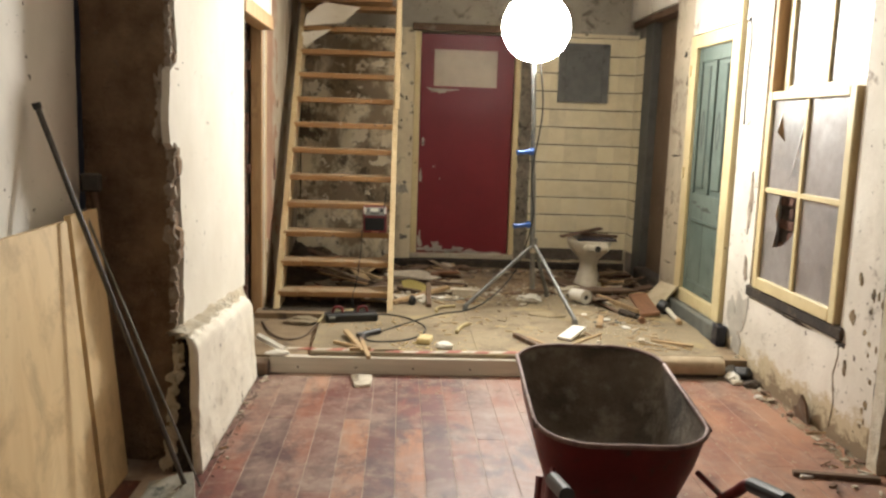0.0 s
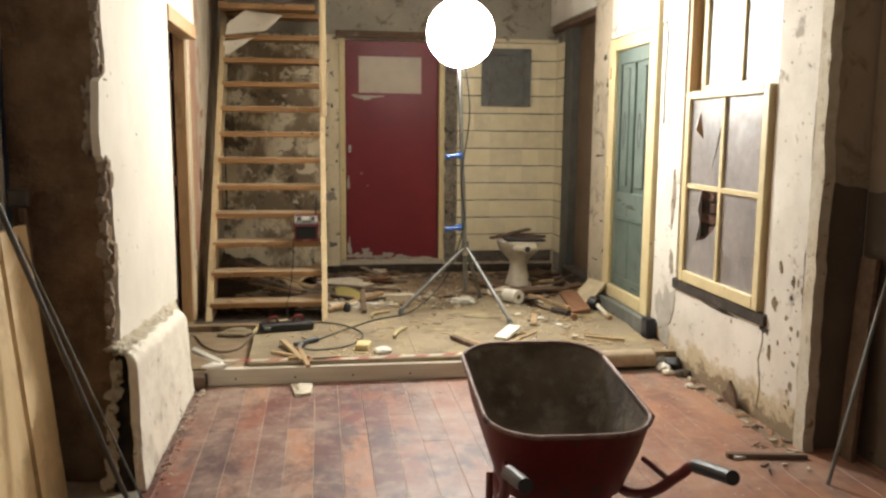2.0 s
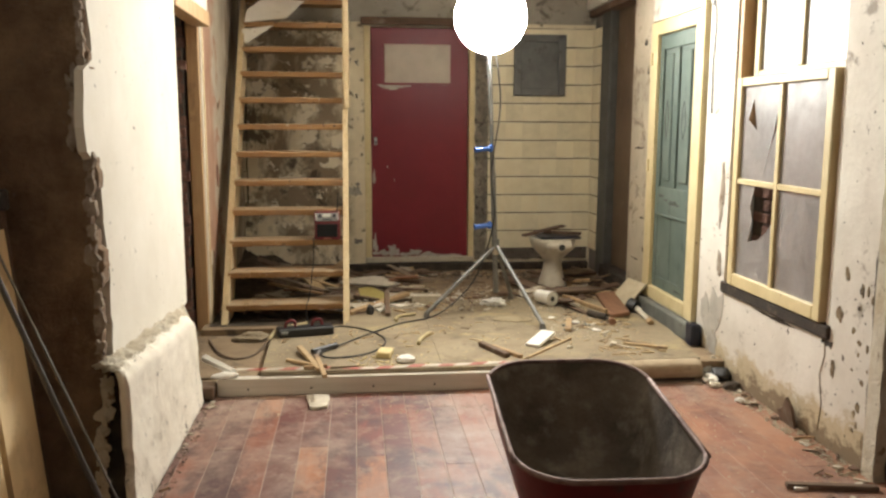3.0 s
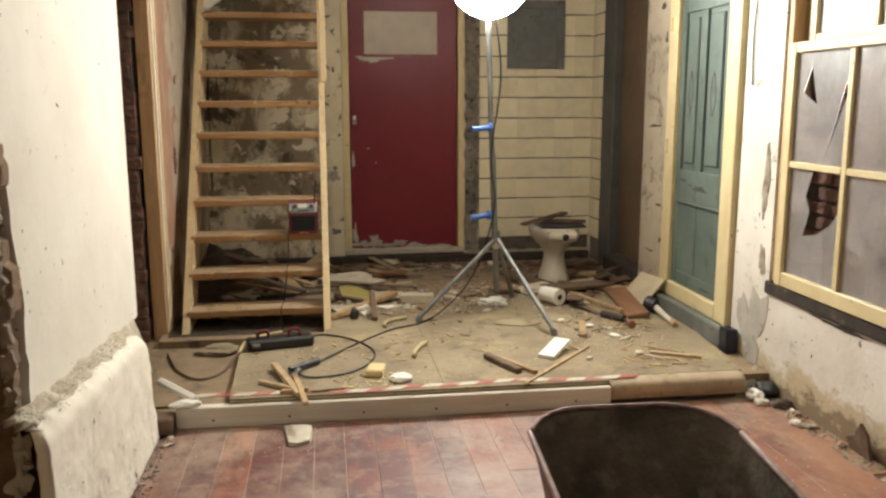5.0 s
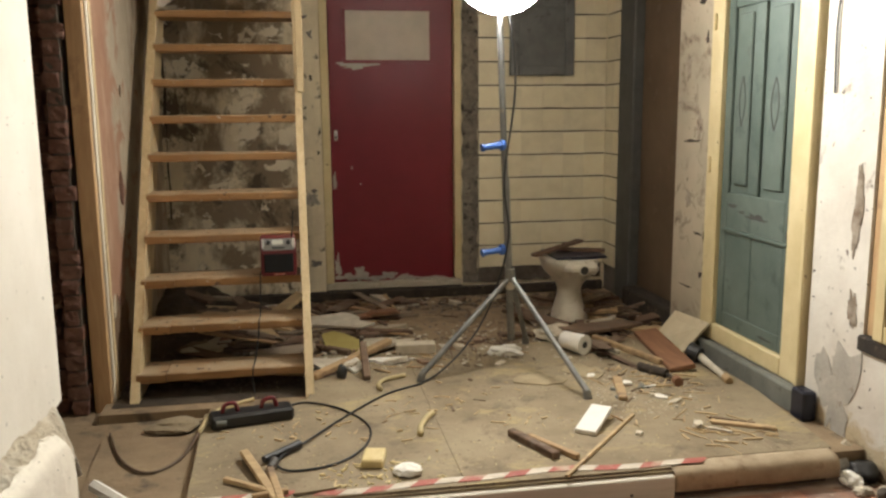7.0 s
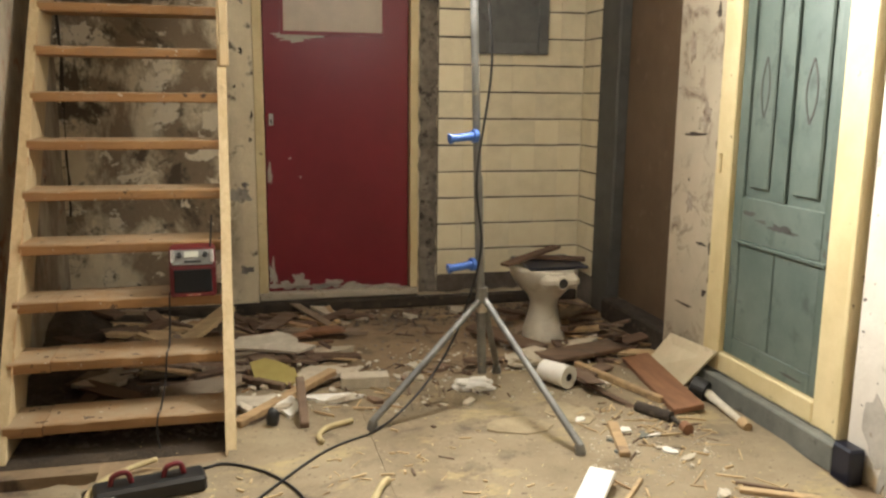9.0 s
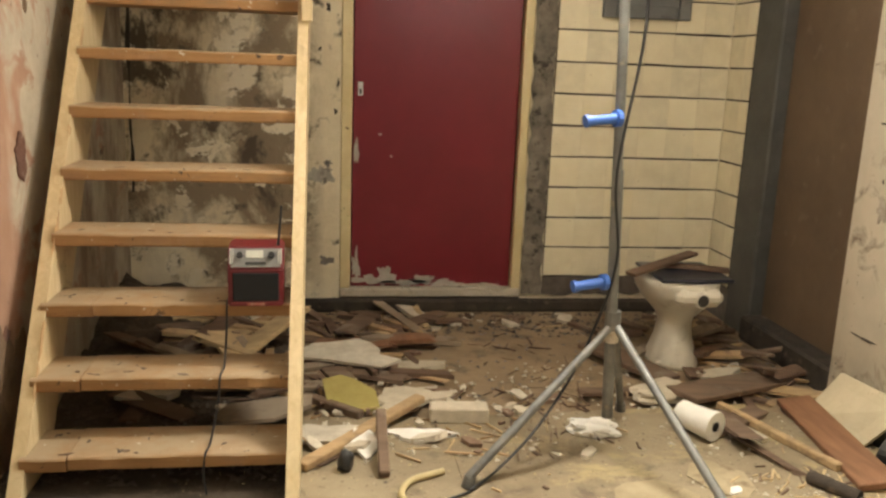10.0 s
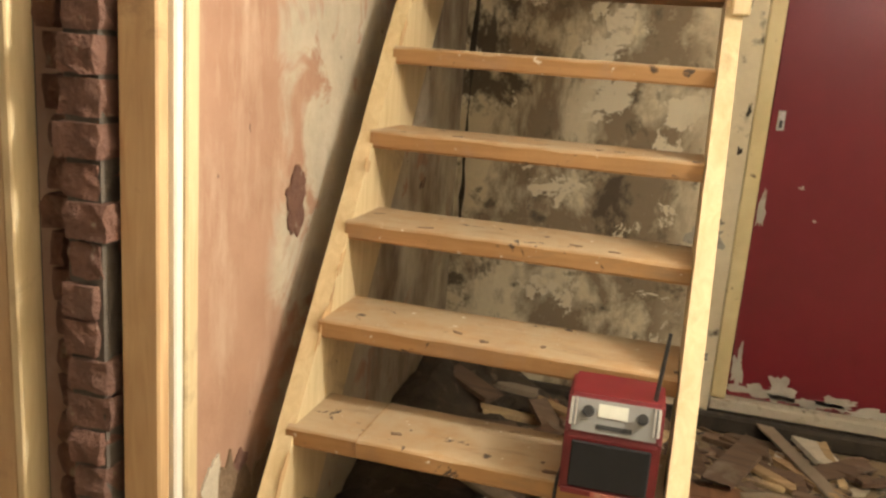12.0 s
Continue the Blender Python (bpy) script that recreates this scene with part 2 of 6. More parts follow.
M_LEDGE = mottled("tan_rubble", (0.60, 0.51, 0.36), (0.80, 0.75, 0.63), 8, (0.34, 0.25, 0.15), 15, (0.62, 0.70), rough=0.95, bump=0.9, distance=0.03)
M_DUSK = mottled("grey_mortar", (0.15, 0.135, 0.12), (0.28, 0.25, 0.22), 11, (0.08, 0.07, 0.06), 20, rough=0.95, bump=0.8, distance=0.02)
M_BAREMORTAR = mottled("bare_mortar", (0.16, 0.14, 0.115), (0.34, 0.30, 0.245), 13, (0.075, 0.062, 0.05), 17, (0.56, 0.66), rough=0.95, bump=0.9, distance=0.02)
M_CEMENT = mottled("pale_cement", (0.34, 0.32, 0.28), (0.50, 0.47, 0.41), 6, (0.28, 0.24, 0.19), 20, (0.62, 0.7), rough=0.95, bump=0.5)
M_BRICK = mottled("red_brick", (0.135, 0.07, 0.052), (0.27, 0.148, 0.108), 13, (0.34, 0.26, 0.2), 26, (0.62, 0.72), rough=0.95, bump=0.9, vary=(0.28, 0.14, 0.10), distance=0.02)
M_MORTAR = mottled("dark_mortar", (0.07, 0.055, 0.045), (0.15, 0.125, 0.10), 16, rough=0.95, bump=0.6)
M_TILE = mottled("cream_tile", (0.78, 0.69, 0.48), (0.85, 0.78, 0.58), 5, (0.46, 0.38, 0.26), 40, (0.68, 0.75), rough=0.25, bump=0.06, vary=(0.87, 0.79, 0.58))
M_GROUT = mottled("black_grout", (0.03, 0.025, 0.02), (0.075, 0.06, 0.05), 20, rough=0.95)
M_CEIL = plaster("bounce_ceiling", (0.66, 0.61, 0.53), (0.54, 0.49, 0.42), (0.20, 0.17, 0.14), (0.55, 0.7))
M_FLOOR = plank_floor()
M_SUB = mottled("dusty_joint", (0.26, 0.19, 0.145), (0.56, 0.47, 0.38), 5, rough=0.95)
M_SHEET = dusty_sheet()
M_DIRT = mottled("dirty_concrete", (0.185, 0.13, 0.078), (0.31, 0.23, 0.14), 4, (0.10, 0.075, 0.055), 7, (0.58, 0.72), rough=0.95, bump=0.6)
M_DARKGROUND = mottled("dark_ground", (0.034, 0.025, 0.017), (0.09, 0.067, 0.045), 7, (0.15, 0.115, 0.08), 18, (0.6, 0.7), rough=0.97, bump=0.9, distance=0.02)
M_RED = mottled("red_door_paint", (0.145, 0.010, 0.018), (0.185, 0.014, 0.024), 2, (0.20, 0.05, 0.05), 26, (0.74, 0.78), rough=0.36, bump=0.05, distance=0.003)
M_GREEN = mottled("green_door_paint", (0.085, 0.118, 0.102), (0.148, 0.185, 0.162), 3, (0.065, 0.088, 0.078), 9, (0.56, 0.72), rough=0.45, bump=0.15, distance=0.004)
M_CREAM = mottled("cream_paint", (0.56, 0.46, 0.24), (0.70, 0.60, 0.36), 4, (0.20, 0.14, 0.08), 22, (0.68, 0.73), rough=0.5, bump=0.2, distance=0.004)
M_PLANTH = mottled("grey_green_paint", (0.115, 0.12, 0.105), (0.19, 0.195, 0.17), 6, (0.08, 0.075, 0.06), 15, rough=0.7)
M_GREYPAINT = mottled("blue_grey_paint", (0.056, 0.056, 0.051), (0.096, 0.095, 0.087), 5, (0.09, 0.085, 0.08), 18, rough=0.6, bump=0.15)
M_BOARD = mottled("brown_board", (0.10, 0.065, 0.038), (0.15, 0.10, 0.06), 2.2, (0.17, 0.12, 0.08), 9, (0.6, 0.75), rough=0.7, bump=0.1)
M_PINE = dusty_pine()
M_STRINGER = wood("cream_timber", (0.52, 0.40, 0.22), (0.66, 0.54, 0.33), (22, 22, 2.0), dirt=(0.34, 0.25, 0.15), dirt_at=(0.58, 0.72), specks=0.68)
M_POST = wood("door_post_wood", (0.42, 0.265, 0.13), (0.58, 0.40, 0.215), (22, 22, 2.0), dirt=(0.28, 0.17, 0.09), dirt_at=(0.6, 0.75))
M_STRIPW = mottled("white_strip_paint", (0.66, 0.62, 0.53), (0.76, 0.72, 0.62), 6, (0.4, 0.32, 0.22), 25, (0.68, 0.74), rough=0.6)
M_PLY = wood("plywood", (0.70, 0.52, 0.28), (0.79, 0.62, 0.36), (6, 6, 1.0), rough=0.6, dirt=(0.50, 0.36, 0.19), dirt_at=(0.5, 0.7))
M_LUMBER = wood("grey_lumber", (0.54, 0.50, 0.42), (0.68, 0.635, 0.55), (1.5, 22, 22), rough=0.8)
M_SCRAP = wood("scrap_wood", (0.26, 0.16, 0.08), (0.44, 0.29, 0.15), (2, 16, 16), 0.8, vary=(0.60, 0.45, 0.25), dirt=(0.15, 0.10, 0.07))
M_OLD = wood("old_dark_wood", (0.07, 0.042, 0.026), (0.15, 0.09, 0.055), (2, 16, 16), 0.85, vary=(0.20, 0.135, 0.09), dirt=(0.22, 0.18, 0.14))
M_GREYWOOD = wood("dusty_wood", (0.17, 0.125, 0.085), (0.29, 0.23, 0.165), (2, 2, 16), 0.9, vary=(0.32, 0.26, 0.19), dirt=(0.12, 0.09, 0.06))
M_SPLINT = wood("splinter_wood", (0.40, 0.28, 0.14), (0.58, 0.45, 0.26), (2, 16, 16), 0.8, dirt=(0.24, 0.16, 0.09))
M_REDWOOD = wood("red_brown_wood", (0.17, 0.08, 0.04), (0.27, 0.135, 0.07), (16, 2, 16), 0.7)
M_CHUNK = mottled("plaster_chunk", (0.50, 0.45, 0.36), (0.70, 0.65, 0.54), 14, rough=0.95, bump=0.6, vary=(0.60, 0.52, 0.38))
M_FOAM = mottled("white_foam", (0.72, 0.70, 0.64), (0.80, 0.78, 0.72), 18, rough=0.9, bump=0.3)
M_YELLOW = mottled("yellow_foam", (0.54, 0.43, 0.20), (0.67, 0.56, 0.31), 14, rough=0.9, bump=0.4)
M_CREAMBOARD = mottled("cream_board", (0.50, 0.43, 0.29), (0.62, 0.54, 0.38), 5, (0.36, 0.29, 0.19), 16, (0.62, 0.72), rough=0.8, bump=0.2)
M_BRICKDUST = mottled("dusty_brick", (0.17, 0.105, 0.07), (0.27, 0.18, 0.125), 12, (0.34, 0.27, 0.2), 24, rough=0.95, bump=0.6)
# tan lightened to paint in light that the front edge does not get
M_LITEDGE = mottled("lightened_floor_edge", (0.33, 0.26, 0.17), (0.48, 0.39, 0.27), 6, (0.24, 0.175, 0.11), 14, (0.60, 0.72), rough=0.95, bump=0.4)
M_DRAB = plaster("drab_plaster", (0.40, 0.33, 0.25), (0.30, 0.245, 0.18), (0.17, 0.13, 0.09), (0.56, 0.70))
M_HATCH = mottled("grey_hatch_paint", (0.10, 0.104, 0.102), (0.16, 0.164, 0.16), 5, (0.08, 0.08, 0.075), 14, rough=0.6, bump=0.15)
M_SPEAKER = plain("speaker_cloth", (0.010, 0.010, 0.011), 0.95)
M_PAPER = mottled("tan_paper", (0.27, 0.215, 0.13), (0.40, 0.33, 0.21), 7, (0.20, 0.15, 0.09), 12, (0.56, 0.7), rough=0.9, bump=0.4)
M_CARD = mottled("yellow_card", (0.30, 0.245, 0.07), (0.40, 0.335, 0.11), 6, (0.30, 0.22, 0.05), 14, rough=0.7)
M_STEEL = mottled("galvanised_steel", (0.16, 0.162, 0.155), (0.26, 0.262, 0.25), 12, (0.30, 0.27, 0.22), 30, rough=0.55, bump=0.1, metal=0.75, distance=0.003)
M_DARKSTEEL = mottled("dark_steel", (0.06, 0.058, 0.055), (0.12, 0.11, 0.10), 12, rough=0.5, metal=0.5)
M_BLUE = plain("blue_plastic", (0.05, 0.14, 0.48), 0.4)
M_BLACK = plain("black_rubber", (0.018, 0.018, 0.018), 0.45)
M_NAVY = plain("navy_plastic", (0.012, 0.014, 0.028), 0.3)
M_CERAMIC = mottled("dusty_ceramic", (0.50, 0.46, 0.37), (0.66, 0.62, 0.52), 5, (0.36, 0.31, 0.23), 12, (0.6, 0.75), rough=0.3, bump=0.05)
M_RADIORED = plain("radio_red", (0.15, 0.013, 0.018), 0.4)
M_CHROME = plain("bright_metal", (0.75, 0.75, 0.74), 0.25, 0.8)
M_SCREEN = plain("grey_screen", (0.55, 0.56, 0.48), 0.3)
M_PANELGREY = plain("grey_panel", (0.22, 0.22, 0.21), 0.4)
M_TRAY = mottled("tray_inside", (0.045, 0.036, 0.027), (0.16, 0.128, 0.096), 5, (0.26, 0.22, 0.175), 9, (0.52, 0.74), rough=0.85, bump=0.5)
M_BARROW = mottled("red_barrow_paint", (0.10, 0.012, 0.014), (0.17, 0.018, 0.02), 6, (0.05, 0.03, 0.025), 16, (0.58, 0.7), rough=0.5, bump=0.2, metal=0.0)
M_RUST = mottled("rim_steel", (0.14, 0.08, 0.07), (0.30, 0.21, 0.18), 20, rough=0.6, metal=0.3)
M_TAPERED = mottled("tape_red", (0.30, 0.07, 0.05), (0.40, 0.11, 0.08), 14, (0.42, 0.31, 0.22), 12, (0.50, 0.66), rough=0.6)
M_TAPEWHITE = mottled("tape_white", (0.46, 0.40, 0.31), (0.60, 0.54, 0.44), 14, (0.34, 0.27, 0.19), 22, (0.56, 0.7), rough=0.6)
# for rotten and dark parts, also for painted shade in corner and hollow
M_ROTSHADE = mottled("rot_and_shade", (0.022, 0.018, 0.014), (0.06, 0.045, 0.033), 12, (0.12, 0.09, 0.065), 20, (0.6, 0.7), rough=0.9, bump=0.6)
M_HOSE = plain("yellow_cable", (0.48, 0.39, 0.20), 0.6)
M_CORD = plain("brown_cable", (0.13, 0.085, 0.05), 0.6)
M_GLASS = dirty_glass()
M_CLOTH = mottled("grey_rag", (0.30, 0.30, 0.27), (0.52, 0.52, 0.47), 9, (0.14, 0.16, 0.14), 12, rough=0.95, bump=0.7)
M_PANELGLASS = mottled("papered_glass", (0.40, 0.34, 0.27), (0.50, 0.43, 0.34), 4, rough=0.4, bump=0.1)


def glow_material():
    n = Nodes("lamp_glow")
    n.bsdf.inputs["Base Color"].default_value = (0.9, 0.9, 0.9, 1)
    n.bsdf.inputs["Emission Color"].default_value = LAMP_COLOUR
    n.bsdf.inputs["Emission Strength"].default_value = LAMP_GLOW
    return n.mat


M_GLOW = glow_material()


# ---- mesh helpers ----
def put(bm, name, material, smooth=False):
    me = bpy.data.meshes.new(name)
    bmesh.ops.recalc_face_normals(bm, faces=bm.faces)
    bm.to_mesh(me)
    bm.free()
    me.materials.append(material)
    if smooth:
        me.polygons.foreach_set("use_smooth", [True] * len(me.polygons))
    return new(name, me)


def part(name, bm, material, parent, label="", smooth=False):
    ob = put(bm, name, material, smooth)
    ob.parent = parent
    return tagged(ob, label)


def thing(name, label, category, at=(0, 0, 0), group="", turn=0.0, kind=""):
    ob = new(name)
    ob.empty_display_size = 0.05
    ob.matrix_basis = pose(*at, 0, 0, turn)
    return tagged(ob, label, category, group, kind)


def setting(name, bm, material, label, category):
    return tagged(put(bm, name, material), label, category, "", "structure")


def bx(bm, x0, x1, y0, y1, z0, z1, bevel=0.0, turn=None):
    """A box, with bevelled edges if asked."""
    g = bmesh.ops.create_cube(bm, size=1.0)
    vs = g["verts"]
    c = Vector(((x0 + x1) / 2, (y0 + y1) / 2, (z0 + z1) / 2))
    for v in vs:
        v.co = Vector((v.co.x * (x1 - x0), v.co.y * (y1 - y0), v.co.z * (z1 - z0)))
    if bevel:
        es = list({e for v in vs for e in v.link_edges})
        r = bmesh.ops.bevel(bm, geom=es, offset=bevel, segments=1, affect="EDGES", clamp_overlap=True)
        vs = list({v for f in r["faces"] for v in f.verts} | {v for v in vs if v.is_valid})
    for v in vs:
        v.co = (turn @ v.co if turn else v.co) + c
    return bm


def box(*a, **k):
    return bx(bmesh.new(), *a, **k)


def rod(bm, a, b, r0, r1=None, seg=12):
    """A capped round bar from a to b."""
    a, b = Vector(a), Vector(b)
    r1 = r0 if r1 is None else r1
    m = Matrix.Translation((a + b) / 2) @ (b - a).to_track_quat("Z", "Y").to_matrix().to_4x4()
    bmesh.ops.create_cone(bm, cap_ends=True, segments=seg, radius1=r0, radius2=r1, depth=(b - a).length, matrix=m)
    return bm


def tube(bm, pts, r, seg=8, steps=6):
    """A round cable along a smooth line through pts."""
    p = [Vector(q) for q in pts]
    p = [p[0] * 2 - p[1]] + p + [p[-1] * 2 - p[-2]]
    line = []
    for i in range(1, len(p) - 2):
        for s in range(steps):
            t = s / steps
            line.append(0.5 * ((2 * p[i]) + (p[i + 1] - p[i - 1]) * t + (2 * p[i - 1] - 5 * p[i] + 4 * p[i + 1] - p[i + 2]) * t * t
                               + (3 * p[i] - p[i - 1] - 3 * p[i + 1] + p[i + 2]) * t ** 3))
    line.append(p[-2])
    rings = []
    for i, q in enumerate(line):
        d = (line[min(i + 1, len(line) - 1)] - line[max(i - 1, 0)]).normalized()
        side = d.cross(Vector((0.13, 0.21, 0.97))).normalized()
        up = side.cross(d)
        rings.append([bm.verts.new(q + (side * math.cos(k * math.tau / seg) + up * math.sin(k * math.tau / seg)) * r) for k in range(seg)])
    for a, b in zip(rings, rings[1:]):
        for k in range(seg):
            bm.faces.new((a[k], a[(k + 1) % seg], b[(k + 1) % seg], b[k]))
    bm.faces.new(rings[0][::-1])
    bm.faces.new(rings[-1])
    return bm


def lathe(bm, rings, seg=28):
    """rings: (z, radius x, radius y, shift x, shift y); closed at both ends."""
    loops = [[bm.verts.new((sx + rx * math.cos(k * math.tau / seg), sy + ry * math.sin(k * math.tau / seg), z)) for k in range(seg)]
             for z, rx, ry, sx, sy in rings]
    for a, b in zip(loops, loops[1:]):
        for k in range(seg):
            bm.faces.new((a[k], a[(k + 1) % seg], b[(k + 1) % seg], b[k]))
    bm.faces.new(loops[0][::-1])
    bm.faces.new(loops[-1])
    return bm


def slab(bm, outline, depth, m=None):
    """A flat piece with that outline (u, v) and thickness, turned by m."""
    m = m or Matrix()
    low = [bm.verts.new(m @ Vector((u, v, 0))) for u, v in outline]
    top = [bm.verts.new(m @ Vector((u, v, depth))) for u, v in outline]
    n = len(low)
    bm.faces.new(low[::-1])
    bm.faces.new(top)
    for i in range(n):
        bm.faces.new((low[i], low[(i + 1) % n], top[(i + 1) % n], top[i]))
    return bm


UPRIGHT_X = Matrix(((0, 0, 1, 0), (1, 0, 0, 0), (0, 1, 0, 0), (0, 0, 0, 1)))   # (u, v, w) -> y, z, x
UPRIGHT_Y = Matrix(((1, 0, 0, 0), (0, 0, 1, 0), (0, 1, 0, 0), (0, 0, 0, 1)))   # (u, v, w) -> x, z, y


def ragged(corners, rng, step=0.05, size=0.015, rough=None):
    """An outline through the corners whose marked sides are torn. rough: one flag a side."""
    out = []
    n = len(corners)
    for i in range(n):
        a, b = Vector(corners[i]), Vector(corners[(i + 1) % n])
        out.append(tuple(a))
        if rough is None or rough[i]:
            k = max(1, int((b - a).length / step))
            side = Vector((-(b - a).y, (b - a).x)).normalized()
            drift = 0.0
            for j in range(1, k):
                drift = drift * 0.6 + rng.uniform(-size, size)
                out.append(tuple(a.lerp(b, (j + rng.uniform(-0.25, 0.25)) / k) + side * drift))
    return out


def blob(rng, a, b, n=9, wild=0.3):
    """A torn outline of about a by b."""
    return [((a / 2) * (1 + rng.uniform(-wild, wild)) * math.cos(i * math.tau / n), (b / 2) * (1 + rng.uniform(-wild, wild)) * math.sin(i * math.tau / n))
            for i in range(n)]


def torn(a, b, n, wild):
    """A wavering outline of about a by b, with no spikes."""
    s = rng_torn.uniform(0, 90)
    out = []
    for i in range(n):
        t = i * math.tau / n
        r = 1 + wild * 1.6 * noise.noise(Vector((1.3 * math.cos(t), 1.3 * math.sin(t), s))) + wild * 0.9 * noise.noise(Vector((4 * math.cos(t), 4 * math.sin(t), s + 7)))
        out.append((a / 2 * r * math.cos(t), b / 2 * r * math.sin(t)))
    return out


rng_torn = random.Random(31)


def rough_grid(fn, nu, nv, back, amp, scale, seed):
    """A thick uneven sheet: fn(u, v) gives the front, back is the way to its rear, amp the unevenness along it."""
    bm = bmesh.new()
    back = Vector(back)
    way = back.normalized()
    front, rear = [], []
    for i in range(nu + 1):
        front.append([])
        rear.append([])
        for j in range(nv + 1):
            p = Vector(fn(i / nu, j / nv))
            d = noise.fractal(p * scale + Vector((seed, seed * 2, 0)), 1.0, 2.0, 4)
            front[-1].append(bm.verts.new(p + way * d * amp))
            rear[-1].append(bm.verts.new(p + back))
    for i in range(nu):
        for j in range(nv):
            bm.faces.new((front[i][j], front[i + 1][j], front[i + 1][j + 1], front[i][j + 1]))
    rim = [(i, 0) for i in range(nu)] + [(nu, j) for j in range(nv)] + [(i, nv) for i in range(nu, 0, -1)] + [(0, j) for j in range(nv, 0, -1)]
    for (a, b), (c, d) in zip(rim, rim[1:] + rim[:1]):
        bm.faces.new((front[a][b], front[c][d], rear[c][d], rear[a][b]))
    for i in range(nu):
        for j in range(nv):
            bm.faces.new((rear[i][j], rear[i][j + 1], rear[i + 1][j + 1], rear[i + 1][j]))
    return bm


# ---- structure ----
rng = random.Random(7)
TOP = 2.78
DECK = 0.115

setting("floor", box(-0.6, 3.1, -2.2, 4.655, -0.12, -0.0016), M_SUB, "dark dusty underfloor beneath red floorboards", "floor")
deck = bmesh.new()
bx(deck, 0.27, 3.05, 4.66, 7.7, -0.02, 0.095)
bx(deck, -0.498, 0.268, 4.66, 5.62, -0.02, 0.055)
bx(deck, -0.498, -0.202, 5.621, 5.95, -0.02, 0.055)
bx(deck, -0.2, 0.268, 5.62, 7.7, -0.02, 0.095)
setting("raised_floor", deck, M_DIRT, "raised dirty concrete floor covered in rubble and dust", "floor")

# thin slab, much darker than the raised floor, below the treads
setting("soil_under_stairs", box(-0.165, 0.70, 5.70, 7.60, 0.05, 0.0968), M_DARKGROUND, "dark brown ground under the stairs", "floor")
# wall on the door side of the stairs, with the dark doorway
b = bmesh.new()
slab(b, ragged([(3.46, 0.52), (4.79, 0.455), (4.79, 1.96), (4.79, TOP), (3.40, TOP), (3.37, 2.0), (3.41, 1.60), (3.31, 1.56), (3.30, 1.29), (3.43, 1.25), (3.47, 0.9)], rng, 0.06, 0.016, [1, 0, 0, 0, 1, 1, 1, 1, 1, 1, 1]), 0.03, Matrix.Translation((-0.14, 0, 0)) @ UPRIGHT_X)
setting("wall_left", b, M_WHITE, "white plastered wall with a torn broken edge", "wall")
b = bmesh.new()
bx(b, -0.46, -0.14, 3.42, 4.788, 0.0, TOP)
bx(b, -0.46, -0.14, 4.788, 5.76, 2.06, TOP)
setting("wall_left_core", b, M_BROWN, "brown rubble core of the old wall", "wall")


def base_profile(y, s):
    """The foot of the wall: up to s = 1 its upright face, then the crumbled slope back to the upper wall at s = 2."""
    far = max(0.0, (y - 4.42) / 0.17)
    top = 0.525 - 0.066 * (y - 3.3) - 0.11 * far ** 2 + 0.016 * noise.noise(Vector((y * 8, 3, 0)))
    if s <= 1:
        return (-0.012 + 0.025 * (1 - s) ** 2 - 0.014 * max(0.0, (s - 0.94) / 0.06) ** 2 - 0.02 * far ** 3, y, s * top)
    q = s - 1
    rise = 0.036 + 0.11 * far ** 2 + 0.02 * noise.noise(Vector((y * 7, 6, 1))) + 0.01 * noise.noise(Vector((y * 29, 2, 5)))
    rough = 0.010 * noise.fractal(Vector((y * 22, q * 3, 2)), 1.0, 2.0, 4) * math.sin(math.pi * q)
    return (-0.026 - 0.087 * q + rough * 0.5, y, top + rise * q ** 0.8 + rough)


def base_split(y):
    return 1.28 + 0.22 * noise.noise(Vector((y * 6, 1, 9))) + 0.10 * noise.noise(Vector((y * 23, 4, 2)))


def base_near(s):
    return 3.225 + 0.16 * min(s, 1.0) * 0.55 + 0.03 * noise.noise(Vector((s * 5, 2, 7))) + 0.014 * noise.noise(Vector((s * 17, 1, 3)))


def base_face(u, v):
    y0 = base_near(v)
    y = y0 + (4.59 - y0) * u
    return base_profile(y, v * base_split(y))


def base_slope(u, v):
    y0 = base_near(1 + v)
    y = y0 + (4.72 - y0) * u
    a = base_split(y)
    return base_profile(y, a + (2 - a) * v)


b = rough_grid(base_face, 120, 44, (-0.032, 0, 0), 0.006, 6.0, 3.0)
for f in b.faces:
    f.smooth = True
low_wall = setting("wall_left_base", b, M_BASE, "thicker white plastered base of the wall", "wall")
b = rough_grid(base_slope, 220, 12, (-0.03, 0, -0.012), 0.006, 15.0, 4.0)
for f in b.faces:
    f.smooth = True
setting("trim", b, M_LEDGE, "crumbling plaster along the ledge of the wall", "trim")
# lintel and jambs of the doorway
b = bmesh.new()
bx(b, -0.14, -0.11, 4.792, 5.76, 2.062, TOP)
bx(b, -0.165, -0.145, 5.762, 5.874, 2.062, TOP)
setting("wall_left_over_door", b, M_WHITE, "white plaster above the dark doorway", "wall")
b = bmesh.new()
bx(b, -0.5, -0.17, 5.875, 7.66, 0.0, TOP)
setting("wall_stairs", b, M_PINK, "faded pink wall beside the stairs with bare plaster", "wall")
# dark passage behind the doorway
b = bmesh.new()
bx(b, -1.5, -0.502, 6.2, 6.3, 0, TOP)
bx(b, -1.5, -0.5, 4.3, 6.2, -0.1, 0.06)
bx(b, -1.5, -0.46, 4.3, 6.2, TOP - 0.04, TOP)
# these two walls are pale only to bounce lamp light onto the jamb
c = bmesh.new()
bx(c, -1.6, -1.5, 4.2, 6.3, 0, TOP)
bx(c, -1.5, -0.46, 4.2, 4.3, 0, TOP)
